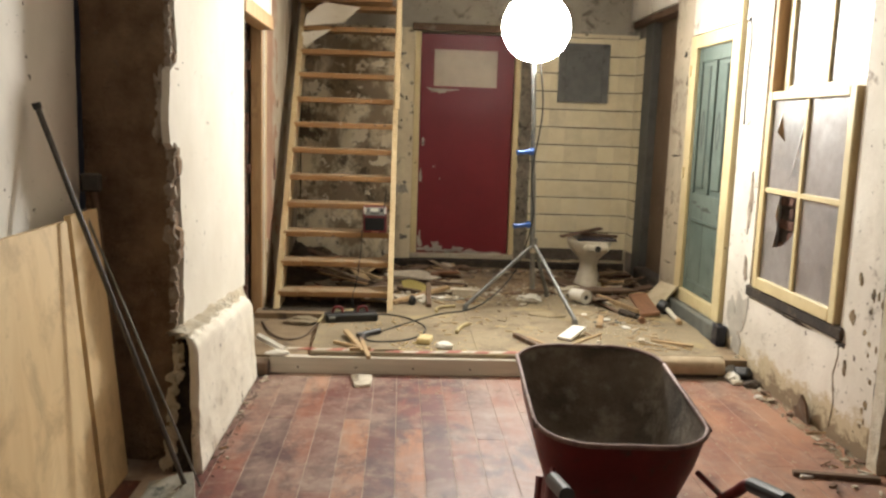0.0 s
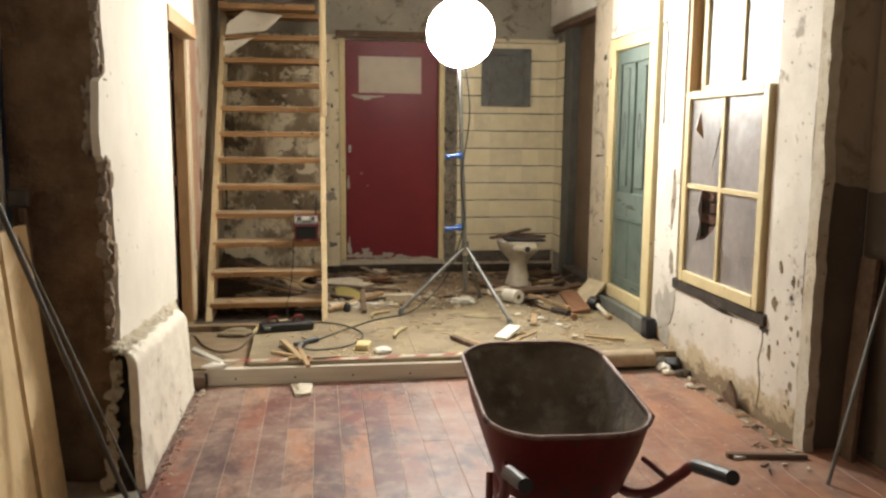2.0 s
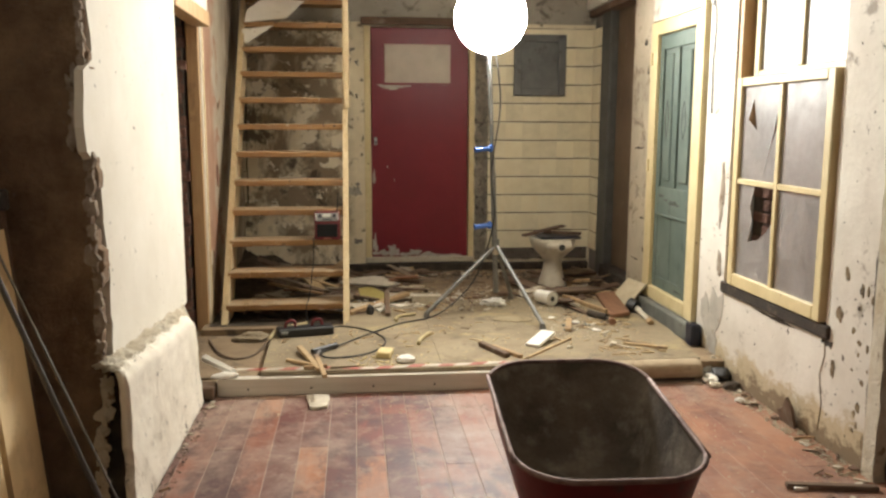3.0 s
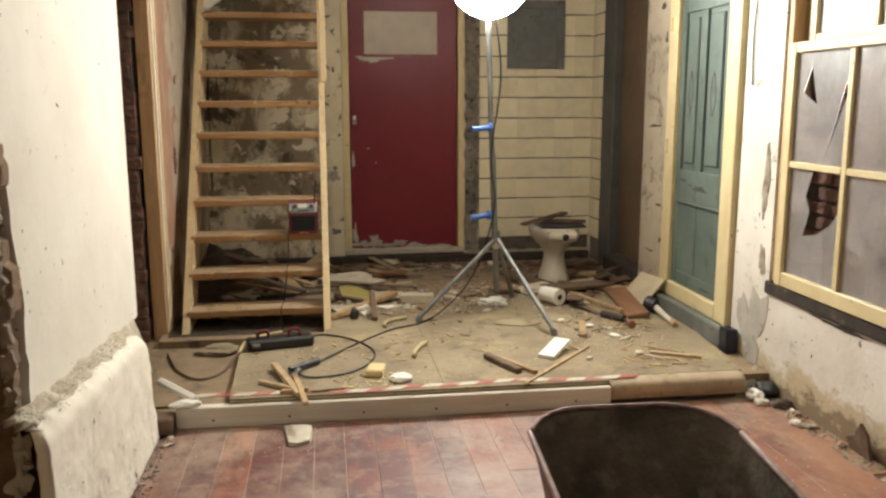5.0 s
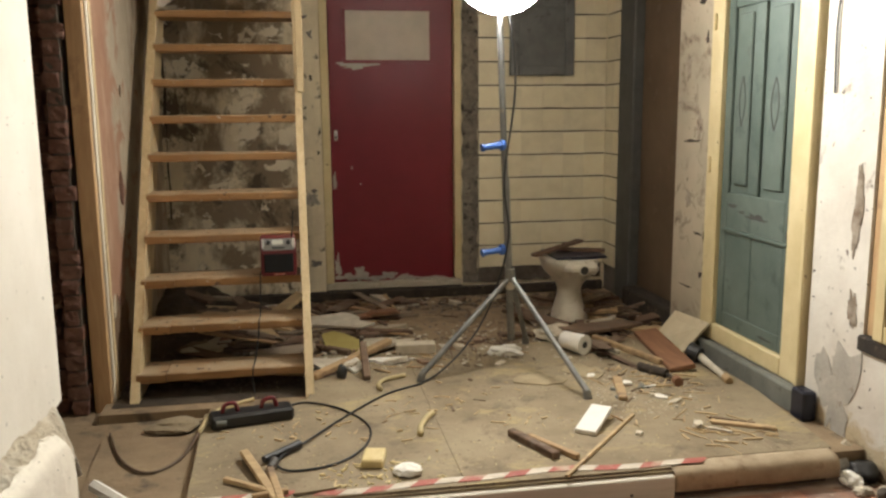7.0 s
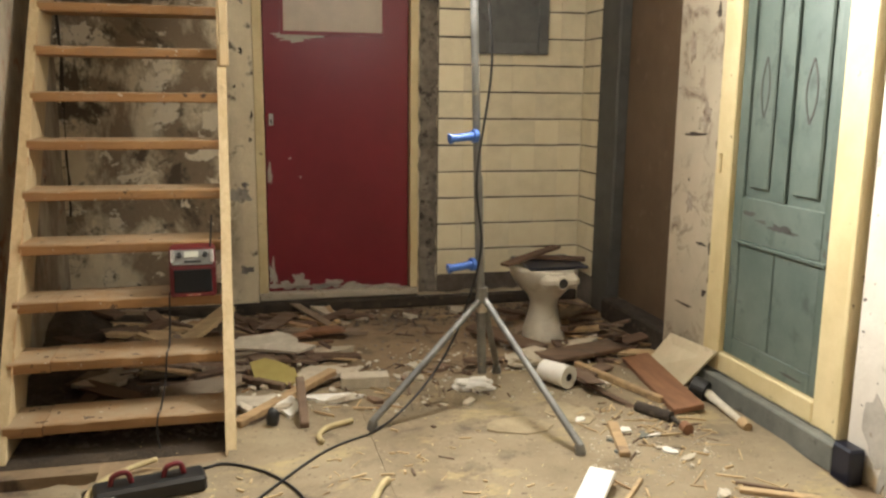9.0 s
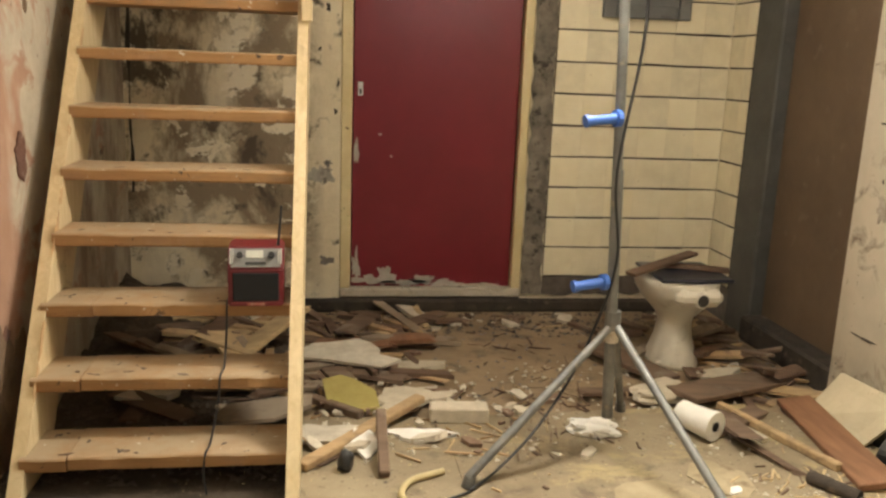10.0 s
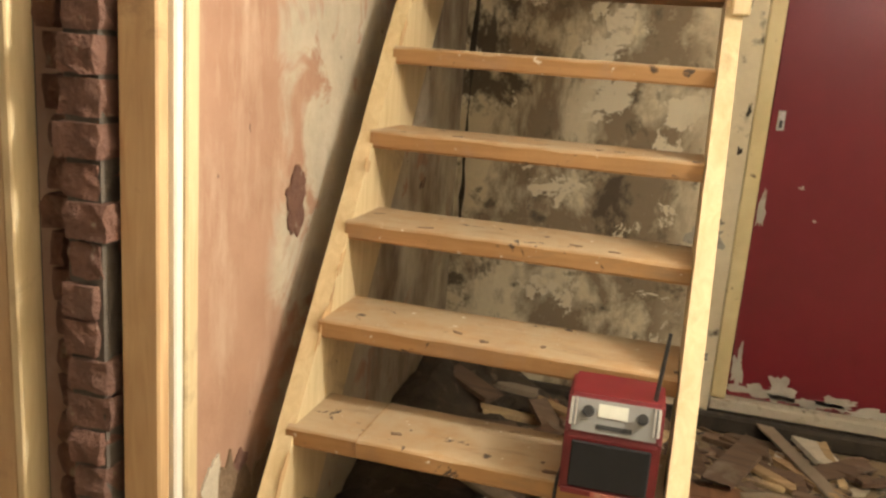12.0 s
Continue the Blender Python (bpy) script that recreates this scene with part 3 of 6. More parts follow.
setting("passage_plaster", c, M_NEAR, "passage walls made pale to bounce light onto the brick jamb", "wall")
setting("passage_walls", b, M_BROWN, "unlit brown walls of the passage beyond the doorway", "wall")

# back wall round the red door
b = bmesh.new()
bx(b, -0.5, 0.862, 7.66, 7.9, 0, 2.24)
bx(b, 0.862, 1.822, 7.66, 7.9, 0, 0.10)
bx(b, 0.862, 1.822, 7.78, 7.9, 0.10, 2.24)
bx(b, 1.822, 3.2, 7.66, 7.9, 0, 2.24)
setting("wall_back", b, M_MOULD, "mouldy cream plaster wall with black damp stains", "wall")
setting("wall_back_upper", box(-0.5, 3.2, 7.67, 7.9, 2.24, TOP), M_GREY, "dirty grey upper part of the back wall", "wall")
# thin black strip that paints the shadow in the corner behind the stairs
b = bmesh.new()
slab(b, ragged([(-0.152, 0.70), (-0.138, 0.70), (-0.135, 1.1), (-0.142, 2.1), (-0.15, 2.1), (-0.147, 1.1)], rng, 0.05, 0.006, [0, 1, 1, 0, 1, 1]), 0.003, Matrix.Translation((0, 7.6575, 0)) @ UPRIGHT_Y)
setting("wall_back_crack", b, M_ROTSHADE, "black strip painted as the corner shadow behind the stairs", "wall")
setting("lintel", box(0.84, 2.02, 7.61, 7.655, 2.215, 2.275, bevel=0.006), M_OLD, "dark wooden lintel over the red door", "lintel")
setting("baseboard", box(0.1, 2.86, 7.61, 7.649, 0.096, 0.165, bevel=0.01), M_ROTSHADE, "dirty grey plinth at the foot of the wall", "baseboard")


def mortar_strip(u, v):
    z = 0.185 + 2.015 * v
    w0 = 1.826 + 0.012 * noise.noise(Vector((z * 13, 2, 1)))
    w1 = 1.934 + 0.014 * noise.noise(Vector((z * 11, 7, 4))) + 0.006 * noise.noise(Vector((z * 40, 3, 2)))
    return (w0 + (w1 - w0) * u, 7.646, z)


b = rough_grid(mortar_strip, 12, 170, (0, 0.013, 0), 0.012, 15.0, 8.0)
setting("wall_back_strip", b, M_BAREMORTAR, "strip of bare grey mortar between door and tiles", "wall")
b = bmesh.new()
slab(b, ragged([(1.94, 0.186), (2.85, 0.186), (2.85, 0.29), (1.94, 0.28)], rng, 0.06, 0.012), -0.012, Matrix.Translation((0, 7.657, 0)) @ UPRIGHT_Y)
setting("wall_back_foot", b, M_MORTAR, "dark broken wall under the tiles", "wall")

# right-hand wall with its window and the green door
b = bmesh.new()
WY0, WY1, WZ0, WZ1 = 3.71, 4.72, 0.47, 2.32
DY0, DY1, DZ0, DZ1 = 5.06, 5.99, 0.2, 2.07
bx(b, 2.8, 3.0, 3.33, WY0, 0, TOP)
bx(b, 2.8, 3.0, WY0, WY1, 0, WZ0)
bx(b, 2.8, 3.0, WY0, WY1, WZ1, TOP)
bx(b, 2.8, 3.0, WY1, DY0, 0, TOP)
bx(b, 2.8, 3.0, DY0, DY1, 0, DZ0 - 0.002)
bx(b, 2.8, 3.0, DY0, DY1, DZ1, TOP)
bx(b, 2.8, 3.0, 6.37, 7.66, 2.36, TOP)
setting("wall_right", b, M_WORN, "worn white plastered wall with stains and cracks", "wall")
# dirty cream, and darker than wall_right to paint in weaker lamp light
setting("wall_right_pier", box(2.8, 3.0, DY1 + 0.001, 6.37, 0, TOP), M_PIER, "dirty cream plastered pier by the green door, darkened for weaker light", "wall")
b = bmesh.new()
bx(b, 3.002, 3.2, 5.0, 7.66, 0, TOP)
setting("wall_right_back", b, M_BROWN, "brown wall closing the recess beside the tiles", "wall")
setting("wall_behind_window", box(2.945, 2.998, 3.712, 4.718, 0.472, 2.318), M_MORTAR, "mortar of the brick wall behind the window", "wall")

# the room from which the walk starts
b = bmesh.new()
bx(b, -0.62, -0.46, -2.2, 3.32, -0.02, TOP)
setting("wall_near_left", b, M_NEAR, "grey white plastered wall of the front room", "wall")
b = bmesh.new()
bx(b, 3.02, 3.2, -2.2, 3.32, -0.02, TOP)
setting("wall_near_right", b, M_DRAB, "drab brownish plastered wall of the front room", "wall")
# unseen wall behind the camera, closes the room and bounces light
setting("wall_near_back", box(-0.62, 3.2, -2.4, -2.2, -0.02, TOP), M_NEAR, "unseen pale back wall that bounces light into the front room", "wall")
# unseen ceiling, kept pale to bounce light onto the upper back wall
b = bmesh.new()
bx(b, -1.6, 3.3, -2.4, 7.9, TOP, TOP + 0.1)
setting("ceiling", b, M_CEIL, "unseen pale ceiling that bounces light into the room", "ceiling")
# broken ends of the old cross wall
b = bmesh.new()
bx(b, 2.83, 3.05, 3.325, 3.42, 1.16, TOP)
setting("wall_stub_right", b, M_DRAB, "end of the broken cross wall with drab plaster", "wall")
# dark slabs here and on the side wall paint the shadow below about 1.15 m
b = bmesh.new()
slab(b, ragged([(2.83, 0.0), (3.016, 0.0), (3.016, 1.16), (2.83, 1.18)], rng, 0.04, 0.014, [0, 0, 1, 1]), -0.06, Matrix.Translation((0, 3.32, 0)) @ UPRIGHT_Y @ Matrix.Scale(-1, 4, (0, 0, 1)))
setting("wall_stub_right_foot", b, M_LOWSHADE, "dark slab painted as the shaded foot of the broken wall end", "wall")
b = bmesh.new()
slab(b, ragged([(3.05, 0.0), (3.30, 0.0), (3.30, 1.15), (2.2, 1.13), (2.2, 0.0)], rng, 0.05, 0.013, [0, 0, 1, 1, 0]), -0.008, Matrix.Translation((3.018, 0, 0)) @ UPRIGHT_X)
setting("wall_near_right_foot", b, M_LOWSHADE, "dark slab painted as the shadow low on the wall", "wall")
b = bmesh.new()
slab(b, ragged([(3.29, 0.0), (3.37, 0.0), (3.37, TOP), (3.29, TOP)], rng, 0.05, 0.012, [0, 0, 0, 1]), 0.05, Matrix.Translation((2.785, 0, 0)) @ UPRIGHT_X)
setting("wall_right_edge", b, M_LEDGE, "crumbling plaster edge of the broken wall", "wall")

b = bmesh.new()
slab(b, ragged([(3.374, 0.0), (3.384, 0.0), (3.388, 1.1), (3.380, TOP), (3.374, TOP), (3.378, 1.1)], rng, 0.05, 0.006, [0, 1, 1, 0, 1, 1]), 0.004, Matrix.Translation((2.7955, 0, 0)) @ UPRIGHT_X)
setting("wall_right_split", b, M_ROTSHADE, "long dark split beside the broken wall edge", "wall")
# rough patches of damp on the foot of the right-hand wall
for i in range(18):
    y, z = 3.36 + abs(rng.gauss(0, 0.12)), rng.uniform(0.12, 0.8)
    a = rng.uniform(0.01, 0.03)
    b = bmesh.new()
    slab(b, [(y + u, max(0.0, z + v)) for u, v in blob(rng, a, a * rng.uniform(0.6, 2.2), 11, 0.4)], 0.003, Matrix.Translation((2.7978, 0, 0)) @ UPRIGHT_X)
    setting("wall_right_pit", b, M_DAMP, "small brown pit in the plaster", "wall")
b = bmesh.new()
crack = [(3.72, 0.52), (3.70, 0.40), (3.73, 0.30), (3.70, 0.18), (3.72, 0.05)]
slab(b, crack + [(y + 0.005, z) for y, z in reversed(crack)], 0.003, Matrix.Translation((2.7975, 0, 0)) @ UPRIGHT_X)
setting("wall_right_crack", b, M_DAMP, "dark crack below the window corner", "wall")

# doorway post on the stairs' side: brown timber, white strip, raw edge
post = thing("door_frame", "old wooden door frame post with white strip", "door frame", (0, 0, 0), kind="structure")
part("post", box(-0.25, -0.175, 5.772, 5.805, 0.05, 2.06, bevel=0.004), M_POST, post)
part("strip", box(-0.225, -0.165, 5.807, 5.832, 0.05, 2.06, bevel=0.004), M_STRIPW, post, "white painted strip")
part("edge", box(-0.215, -0.160, 5.834, 5.872, 0.05, 2.06, bevel=0.004), M_STRINGER, post, "raw yellow timber edge")
part("head", box(-0.2, -0.10, 4.80, 5.768, 1.97, 2.058, bevel=0.004), M_POST, post)
part("jamb", box(-0.51, -0.446, 5.735, 5.80, 0.0605, 2.0, bevel=0.004), M_POST, post)
part("jamb_strip", box(-0.444, -0.424, 5.728, 5.79, 0.0605, 2.0, bevel=0.003), M_STRINGER, post, "pale timber strip")


# ---- camera-side objects and furniture ----
def worn_board(x0, x1, y0, y1, z0, z1, seed):
    """A tread with a knocked, rounded front edge."""
    bm = bmesh.new()
    n = max(4, int((x1 - x0) / 0.02))
    rows = []
    for k in range(n + 1):
        x = x0 + (x1 - x0) * k / n
        a = noise.noise(Vector((x * 9, seed * 3.7, 1)))
        c = noise.noise(Vector((x * 38, seed * 2.3, 4)))
        chip = max(0.0, a - 0.25) * 0.03 + 0.002 * c
        r = 0.006 + 0.004 * abs(a)
        rows.append([bm.verts.new(p) for p in ((x, y1, z0), (x, y0 + 0.004, z0 + 0.001 * a), (x, y0 + 0.002 * c + 0.001, z0 + 0.005), (x, y0 + 0.0015 * a + chip * 0.4, z1 - r - chip * 0.3),
                                               (x, y0 + r * 0.5 + chip, z1 - r * 0.35 - chip * 0.1), (x, y0 + r * 1.6 + chip * 1.5, z1 + 0.0008 * c), (x, y1, z1))])
    for p, q in zip(rows, rows[1:]):
        for i in range(7):
            bm.faces.new((p[i], q[i], q[(i + 1) % 7], p[(i + 1) % 7]))
    bm.faces.new(rows[0])
    bm.faces.new(list(reversed(rows[-1])))
    bmesh.ops.recalc_face_normals(bm, faces=list(bm.faces))
    return bm


def staircase():
    st = thing("staircase", "steep open wooden staircase with bare pine treads", "stairs")

    def stringer(x0, x1, y0, slope):
        bm = bmesh.new()
        f = lambda z: y0 + slope * z
        slab(bm, [(f(0.10), 0.10), (f(0.10) + 0.27, 0.10), (f(2.5) + 0.27, 2.5)] + [(f(2.62 - 0.04 * k), 2.62 - 0.04 * k) for k in range(63)], x1 - x0, Matrix.Translation((x0, 0, 0)) @ UPRIGHT_X)
        for v in bm.verts:
            v.co.y += 0.006 * noise.noise(Vector((v.co.z * 11, x0 * 30, 2))) + 0.003 * noise.noise(Vector((v.co.z * 41, x0 * 30, 5)))
        return bm
    for k in range(7):
        z = 0.35 + 0.2 * k + rng.uniform(-0.06, 0.06)
        b = bmesh.new()
        slab(b, torn(0.025, rng.uniform(0.04, 0.12), 18, 0.6), 0.002, pose(-0.053, 5.676 + 0.6546 * z, z, 0, 0, 0) @ UPRIGHT_X @ Matrix.Rotation(radians(-33), 4, "Z"))
        part("bruise", b, M_POST, st, "bruised darker wood")
    part("stringer", stringer(-0.092, -0.052, 5.67, 0.6546), M_STRINGER, st, "cream timber stringer")
    part("stringer", stringer(0.692, 0.73, 5.585, 0.69), M_STRINGER, st, "cream timber stringer")
    for i in range(1, 13):
        z, y = 0.024 + 0.194 * i, 5.665 + 0.127 * i
        if i < 4:
            cut = 0.05 + 0.012 * i
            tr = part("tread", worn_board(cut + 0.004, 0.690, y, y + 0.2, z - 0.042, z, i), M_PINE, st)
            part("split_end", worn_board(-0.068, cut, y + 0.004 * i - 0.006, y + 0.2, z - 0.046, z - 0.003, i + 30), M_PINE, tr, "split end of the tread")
        else:
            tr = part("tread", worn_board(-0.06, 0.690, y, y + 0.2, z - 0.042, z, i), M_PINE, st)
        for k in range(3 if i < 8 else 0):
            b = bmesh.new()
            slab(b, torn(rng.uniform(0.008, 0.05), rng.uniform(0.006, 0.016), 14, 0.5), 0.002, pose(rng.uniform(0.0, 0.6), y + rng.uniform(0.02, 0.06), z - 0.0005, 0, 0, rng.uniform(-25, 25)))
            part("chip", b, M_OLD, tr, "dark splintered chip")
    part("newel_post", box(0.704, 0.744, 6.60, 6.64, 1.50, TOP - 0.004, bevel=0.004), M_STRINGER, st, "cream square newel post")
    b = bmesh.new()
    slab(b, [(-0.066, 2.0), (-0.03, 1.985), (0.17, 2.125), (-0.066, 2.095)], 0.02, Matrix.Translation((0, 7.02, 0)) @ UPRIGHT_Y)
    part("winder_riser", b, M_STRIPW, st, "white triangular riser board")
    b = bmesh.new()
    slab(b, [(-0.05, 2.15), (0.266, 2.185), (0.403, 2.312), (0.11, 2.345), (-0.03, 2.24)], 0.02, Matrix.Translation((0, 7.05, 0)) @ UPRIGHT_Y)
    part("winder_riser", b, M_STRIPW, st, "white riser board of the winder")
    b = bmesh.new()
    slab(b, [(-0.09, 6.95), (0.66, 6.95), (0.66, 7.2), (-0.09, 7.4)], 0.04, Matrix.Translation((0, 0, 2.345)))
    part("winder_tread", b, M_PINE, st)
    return st


staircase()


def red_door():
    d = thing("door_1", "closed dark red door with a papered pane", "door", kind="structure")
    part("leaf", box(0.922, 1.768, 7.70, 7.745, 0.215, 2.2, bevel=0.004), M_RED, d)
    part("jamb", box(0.864, 0.918, 7.655, 7.775, 0.215, 2.21, bevel=0.004), M_CREAM, d, "dirty cream door jamb")
    part("jamb", box(1.772, 1.82, 7.655, 7.775, 0.215, 2.21, bevel=0.004), M_CREAM, d, "dirty cream door jamb")
    part("threshold", box(0.864, 1.82, 7.650, 7.775, 0.168, 0.213, bevel=0.006), M_CREAMWALL, d, "worn grey threshold")
    part("threshold_base", box(0.864, 1.82, 7.656, 7.775, 0.1005, 0.166), M_ROTSHADE, d, "dark rotten wood under the threshold")
    part("pane", box(1.04, 1.61, 7.69, 7.702, 1.735, 2.06, bevel=0.003), M_PANELGLASS, d, "small pane covered with paper")
    for x0, x1, z0, z1 in ((1.02, 1.04, 1.715, 2.08), (1.61, 1.63, 1.715, 2.08), (1.04, 1.61, 1.715, 1.735), (1.04, 1.61, 2.06, 2.08)):
        part("moulding", box(x0, x1, 7.69, 7.703, z0, z1), M_RED, d)
    part("keyplate", box(0.945, 0.972, 7.694, 7.7, 1.20, 1.27, bevel=0.002), M_CHROME, d, "bare metal keyhole plate")
    part("keyhole", box(0.954, 0.963, 7.691, 7.6935, 1.21, 1.235), M_BLACK, d)
    for x, z, a, c in ((1.14, 1.70, 0.24, 0.045), (1.0, 0.25, 0.16, 0.05), (1.2, 0.235, 0.2, 0.035), (1.42, 0.23, 0.18, 0.04), (0.945, 0.33, 0.04, 0.16), (0.94, 0.92, 0.03, 0.11), (1.63, 0.225, 0.2, 0.02), (1.10, 0.26, 0.09, 0.09), (1.30, 0.25, 0.1, 0.05), (1.06, 1.01, 0.02, 0.012), (1.12, 0.90, 0.012, 0.01)):
        b = bmesh.new()
        slab(b, [(x + u, max(0.216, z + v)) for u, v in torn(a, c, 36, 0.6)], 0.0025, Matrix.Translation((0, 7.697, 0)) @ UPRIGHT_Y)
        part("bare_patch", b, M_CEMENT, d, "bare patch of flaked paint")


red_door()


def lens_outline(y, z, w, h):
    """The thin outline of a long narrow mark, pointed at both ends, on a door face."""
    bm = bmesh.new()
    n = 12
    far = [(y - w / 2 * math.sin(math.pi * k / n), z - h / 2 + h * k / n) for k in range(n + 1)]
    near = [(y + w / 2 * math.sin(math.pi * k / n), z - h / 2 + h * k / n) for k in range(n + 1)]
    for side in (far, near):
        slab(bm, side + [(u + 0.007, v) for u, v in reversed(side)], 0.0025, UPRIGHT_X)
    return bm


def green_door():
    d = thing("door_2", "green panelled door in a cream painted frame", "door", kind="structure")
    x = 2.785
    for y0, y1, z0, z1 in ((5.112, 5.236, 0.205, 2.06), (5.866, 5.985, 0.205, 2.06), (5.238, 5.864, 1.97, 2.06), (5.238, 5.864, 0.205, 0.29)):
        part("frame", box(x, x + 0.1, y0, y1, z0, z1, bevel=0.005), M_CREAM, d, "cream painted frame")
    part("outer_strip", box(x - 0.012, x + 0.04, 5.084, 5.109, 0.205, 2.3, bevel=0.004), M_CREAM, d, "cream cover strip")
    leaf = part("leaf", box(x + 0.04, x + 0.075, 5.239, 5.863, 0.292, 1.968), M_GREEN, d, "grey green painted leaf")
    f = x + 0.024
    for y0, y1, z0, z1 in ((5.24, 5.297, 0.293, 1.966), (5.803, 5.862, 0.293, 1.966), (5.532, 5.612, 0.982, 1.87), (5.299, 5.801, 0.293, 0.37), (5.299, 5.801, 0.80, 0.98), (5.299, 5.801, 1.872, 1.966)):
        part("rail", box(f, x + 0.039, y0, y1, z0, z1, bevel=0.003), M_GREEN, leaf)
    part("ledge", box(f - 0.010, x + 0.038, 5.26, 5.82, 0.783, 0.799, bevel=0.003), M_GREEN, leaf)
    for y0, y1 in ((5.30, 5.562), (5.568, 5.80)):
        part("panel", box(f + 0.003, x + 0.039, y0, y1, 0.371, 0.782, bevel=0.003), M_GREEN, leaf)
    for y0, y1 in ((5.345, 5.49), (5.645, 5.765)):
        part("panel", box(f + 0.002, x + 0.039, y0, y1, 1.02, 1.84, bevel=0.006), M_GREEN, leaf)
    for y, w, z in ((5.42, 0.062, 1.41), (5.70, 0.05, 1.425)):
        bm = lens_outline(y, z, w, 0.24)
        bm.transform(Matrix.Translation((f - 0.0006, 0, 0)))
        part("carved_line", bm, M_GREYPAINT, leaf, "dark worn carved outline")
    for y, z, a, c in ((5.74, 0.915, 0.07, 0.022), (5.66, 0.895, 0.09, 0.016), (5.54, 0.885, 0.13, 0.028), (5.47, 0.875, 0.06, 0.014), (5.27, 0.90, 0.012, 0.04), (5.275, 0.83, 0.012, 0.03), (5.845, 0.62, 0.012, 0.05), (5.40, 0.325, 0.14, 0.012)):
        bm = bmesh.new()
        slab(bm, torn(a, c, 24, 0.6), 0.001, Matrix.Translation((f - 0.0005, y, z)) @ UPRIGHT_X)
        part("scuff", bm, M_GREYPAINT, leaf, "dark scuff in the paint")
    part("hinge", rod(bmesh.new(), (x - 0.008, 5.94, 1.07), (x - 0.008, 5.94, 1.15), 0.009), M_CREAM, d)
    part("hinge", rod(bmesh.new(), (x - 0.008, 5.94, 1.78), (x - 0.008, 5.94, 1.86), 0.009), M_CREAM, d)
    part("sill", box(2.742, 2.798, 5.06, 5.99, 0.0965, 0.2, bevel=0.006), M_PLANTH, d, "grey green wooden sill")
    part("post_foot", box(2.728, 2.79, 4.955, 5.05, 0.0965, 0.225, bevel=0.008), M_NAVY, d, "black tarred post foot")


green_door()


def sash_window():
    w = thing("window_1", "old cream sash window with broken dirty panes", "window", kind="structure")
    part("jamb", box(2.81, 2.91, 4.675, 4.715, 0.536, 2.31, bevel=0.003), M_POST, w, "bare brown wooden jamb")
    part("jamb", box(2.81, 2.91, 3.712, 3.732, 0.536, 2.31, bevel=0.003), M_POST, w, "bare brown wooden jamb")
    part("sill", box(2.783, 2.915, 3.675, 4.735, 0.4715, 0.534, bevel=0.008), M_ROTSHADE, w, "black rotten window sill")

    def sash(name, x, y0, y1, z0, z1, mids, label, shut):
        s = part(name, box(x, x + 0.04, y0, y0 + 0.055, z0, z1, bevel=0.004), M_CREAM, w, label)
        part("stile", box(x, x + 0.04, y1 - 0.055, y1, z0, z1, bevel=0.004), M_CREAM, s)
        part("rail", box(x, x + 0.04, y0 + 0.057, y1 - 0.057, z0, z0 + 0.065, bevel=0.004), M_CREAM, s)
        part("rail", box(x, x + 0.04, y0 + 0.057, y1 - 0.057, z1 - 0.045, z1, bevel=0.004), M_CREAM, s)
        ym = (y0 + y1) / 2
        part("glazing_bar", box(x + 0.004, x + 0.036, ym - 0.016, ym + 0.016, z0 + 0.067, z1 - 0.047, bevel=0.003), M_CREAM, s)
        zs = [z0 + 0.066] + mids + [z1 - 0.046]
        for zm in mids:
            for a, c in ((y0 + 0.057, ym - 0.018), (ym + 0.018, y1 - 0.057)):
                part("glazing_bar", box(x + 0.004, x + 0.036, a, c, zm - 0.014, zm + 0.014, bevel=0.003), M_CREAM, s)
        for r in range(len(zs) - 1):
            for k, (a, c) in enumerate(((y0 + 0.055, ym - 0.016), (ym + 0.016, y1 - 0.055))):
                lo, hi = zs[r], zs[r + 1]
                bm = bmesh.new()
                if shut or k == 0:
                    slab(bm, [(a, lo), (c, lo), (c, hi), (a, hi)], 0.003, Matrix.Translation((x + 0.018, 0, 0)) @ UPRIGHT_X)
                elif r == 1:
                    slab(bm, [(a, lo), (c, lo), (c, hi), (4.478, hi), (4.478, 1.52), (4.532, 1.412), (4.427, 1.361), (4.4765, 1.518), (4.4765, hi), (a, hi), (a, 1.47), (4.236, 1.44), (4.345, 1.13), (4.22, 1.40), (a, 1.43)], 0.003, Matrix.Translation((x + 0.018, 0, 0)) @ UPRIGHT_X)
                else:
                    slab(bm, [(a, lo), (c, lo), (c, hi), (4.41, hi), (4.46, 0.967), (4.425, 0.905), (4.463, 0.79), (4.36, 0.81), (4.27, 0.864), (a, 0.935)], 0.003, Matrix.Translation((x + 0.018, 0, 0)) @ UPRIGHT_X)
                pane = part("pane", bm, M_GLASS, s, "dirty broken pane" if not shut and k else "dirty pane")
                pane.visible_shadow = False
    sash("lower_sash", 2.775, 3.735, 4.64, 0.537, 1.628, [1.095], "cream lower sash pushed forward", False)
    sash("upper_sash", 2.86, 3.735, 4.64, 1.60, 2.30, [], "cream upper sash set deeper", True)


sash_window()


def hatch():
    h = thing("wall_hatch", "grey framed wooden hatch on the tiled wall", "hatch", (2.385, 7.63, 1.89))
    part("board", box(-0.19, 0.19, -0.005, 0.01, -0.22, 0.22), M_HATCH, h)
    for x0, x1, z0, z1 in ((-0.228, -0.165, -0.26, 0.26), (0.165, 0.228, -0.26, 0.26), (-0.163, 0.163, -0.26, -0.195), (-0.163, 0.163, 0.195, 0.26)):
        part("frame", box(x0, x1, -0.022, 0.014, z0, z1, bevel=0.004), M_HATCH, h)


hatch()

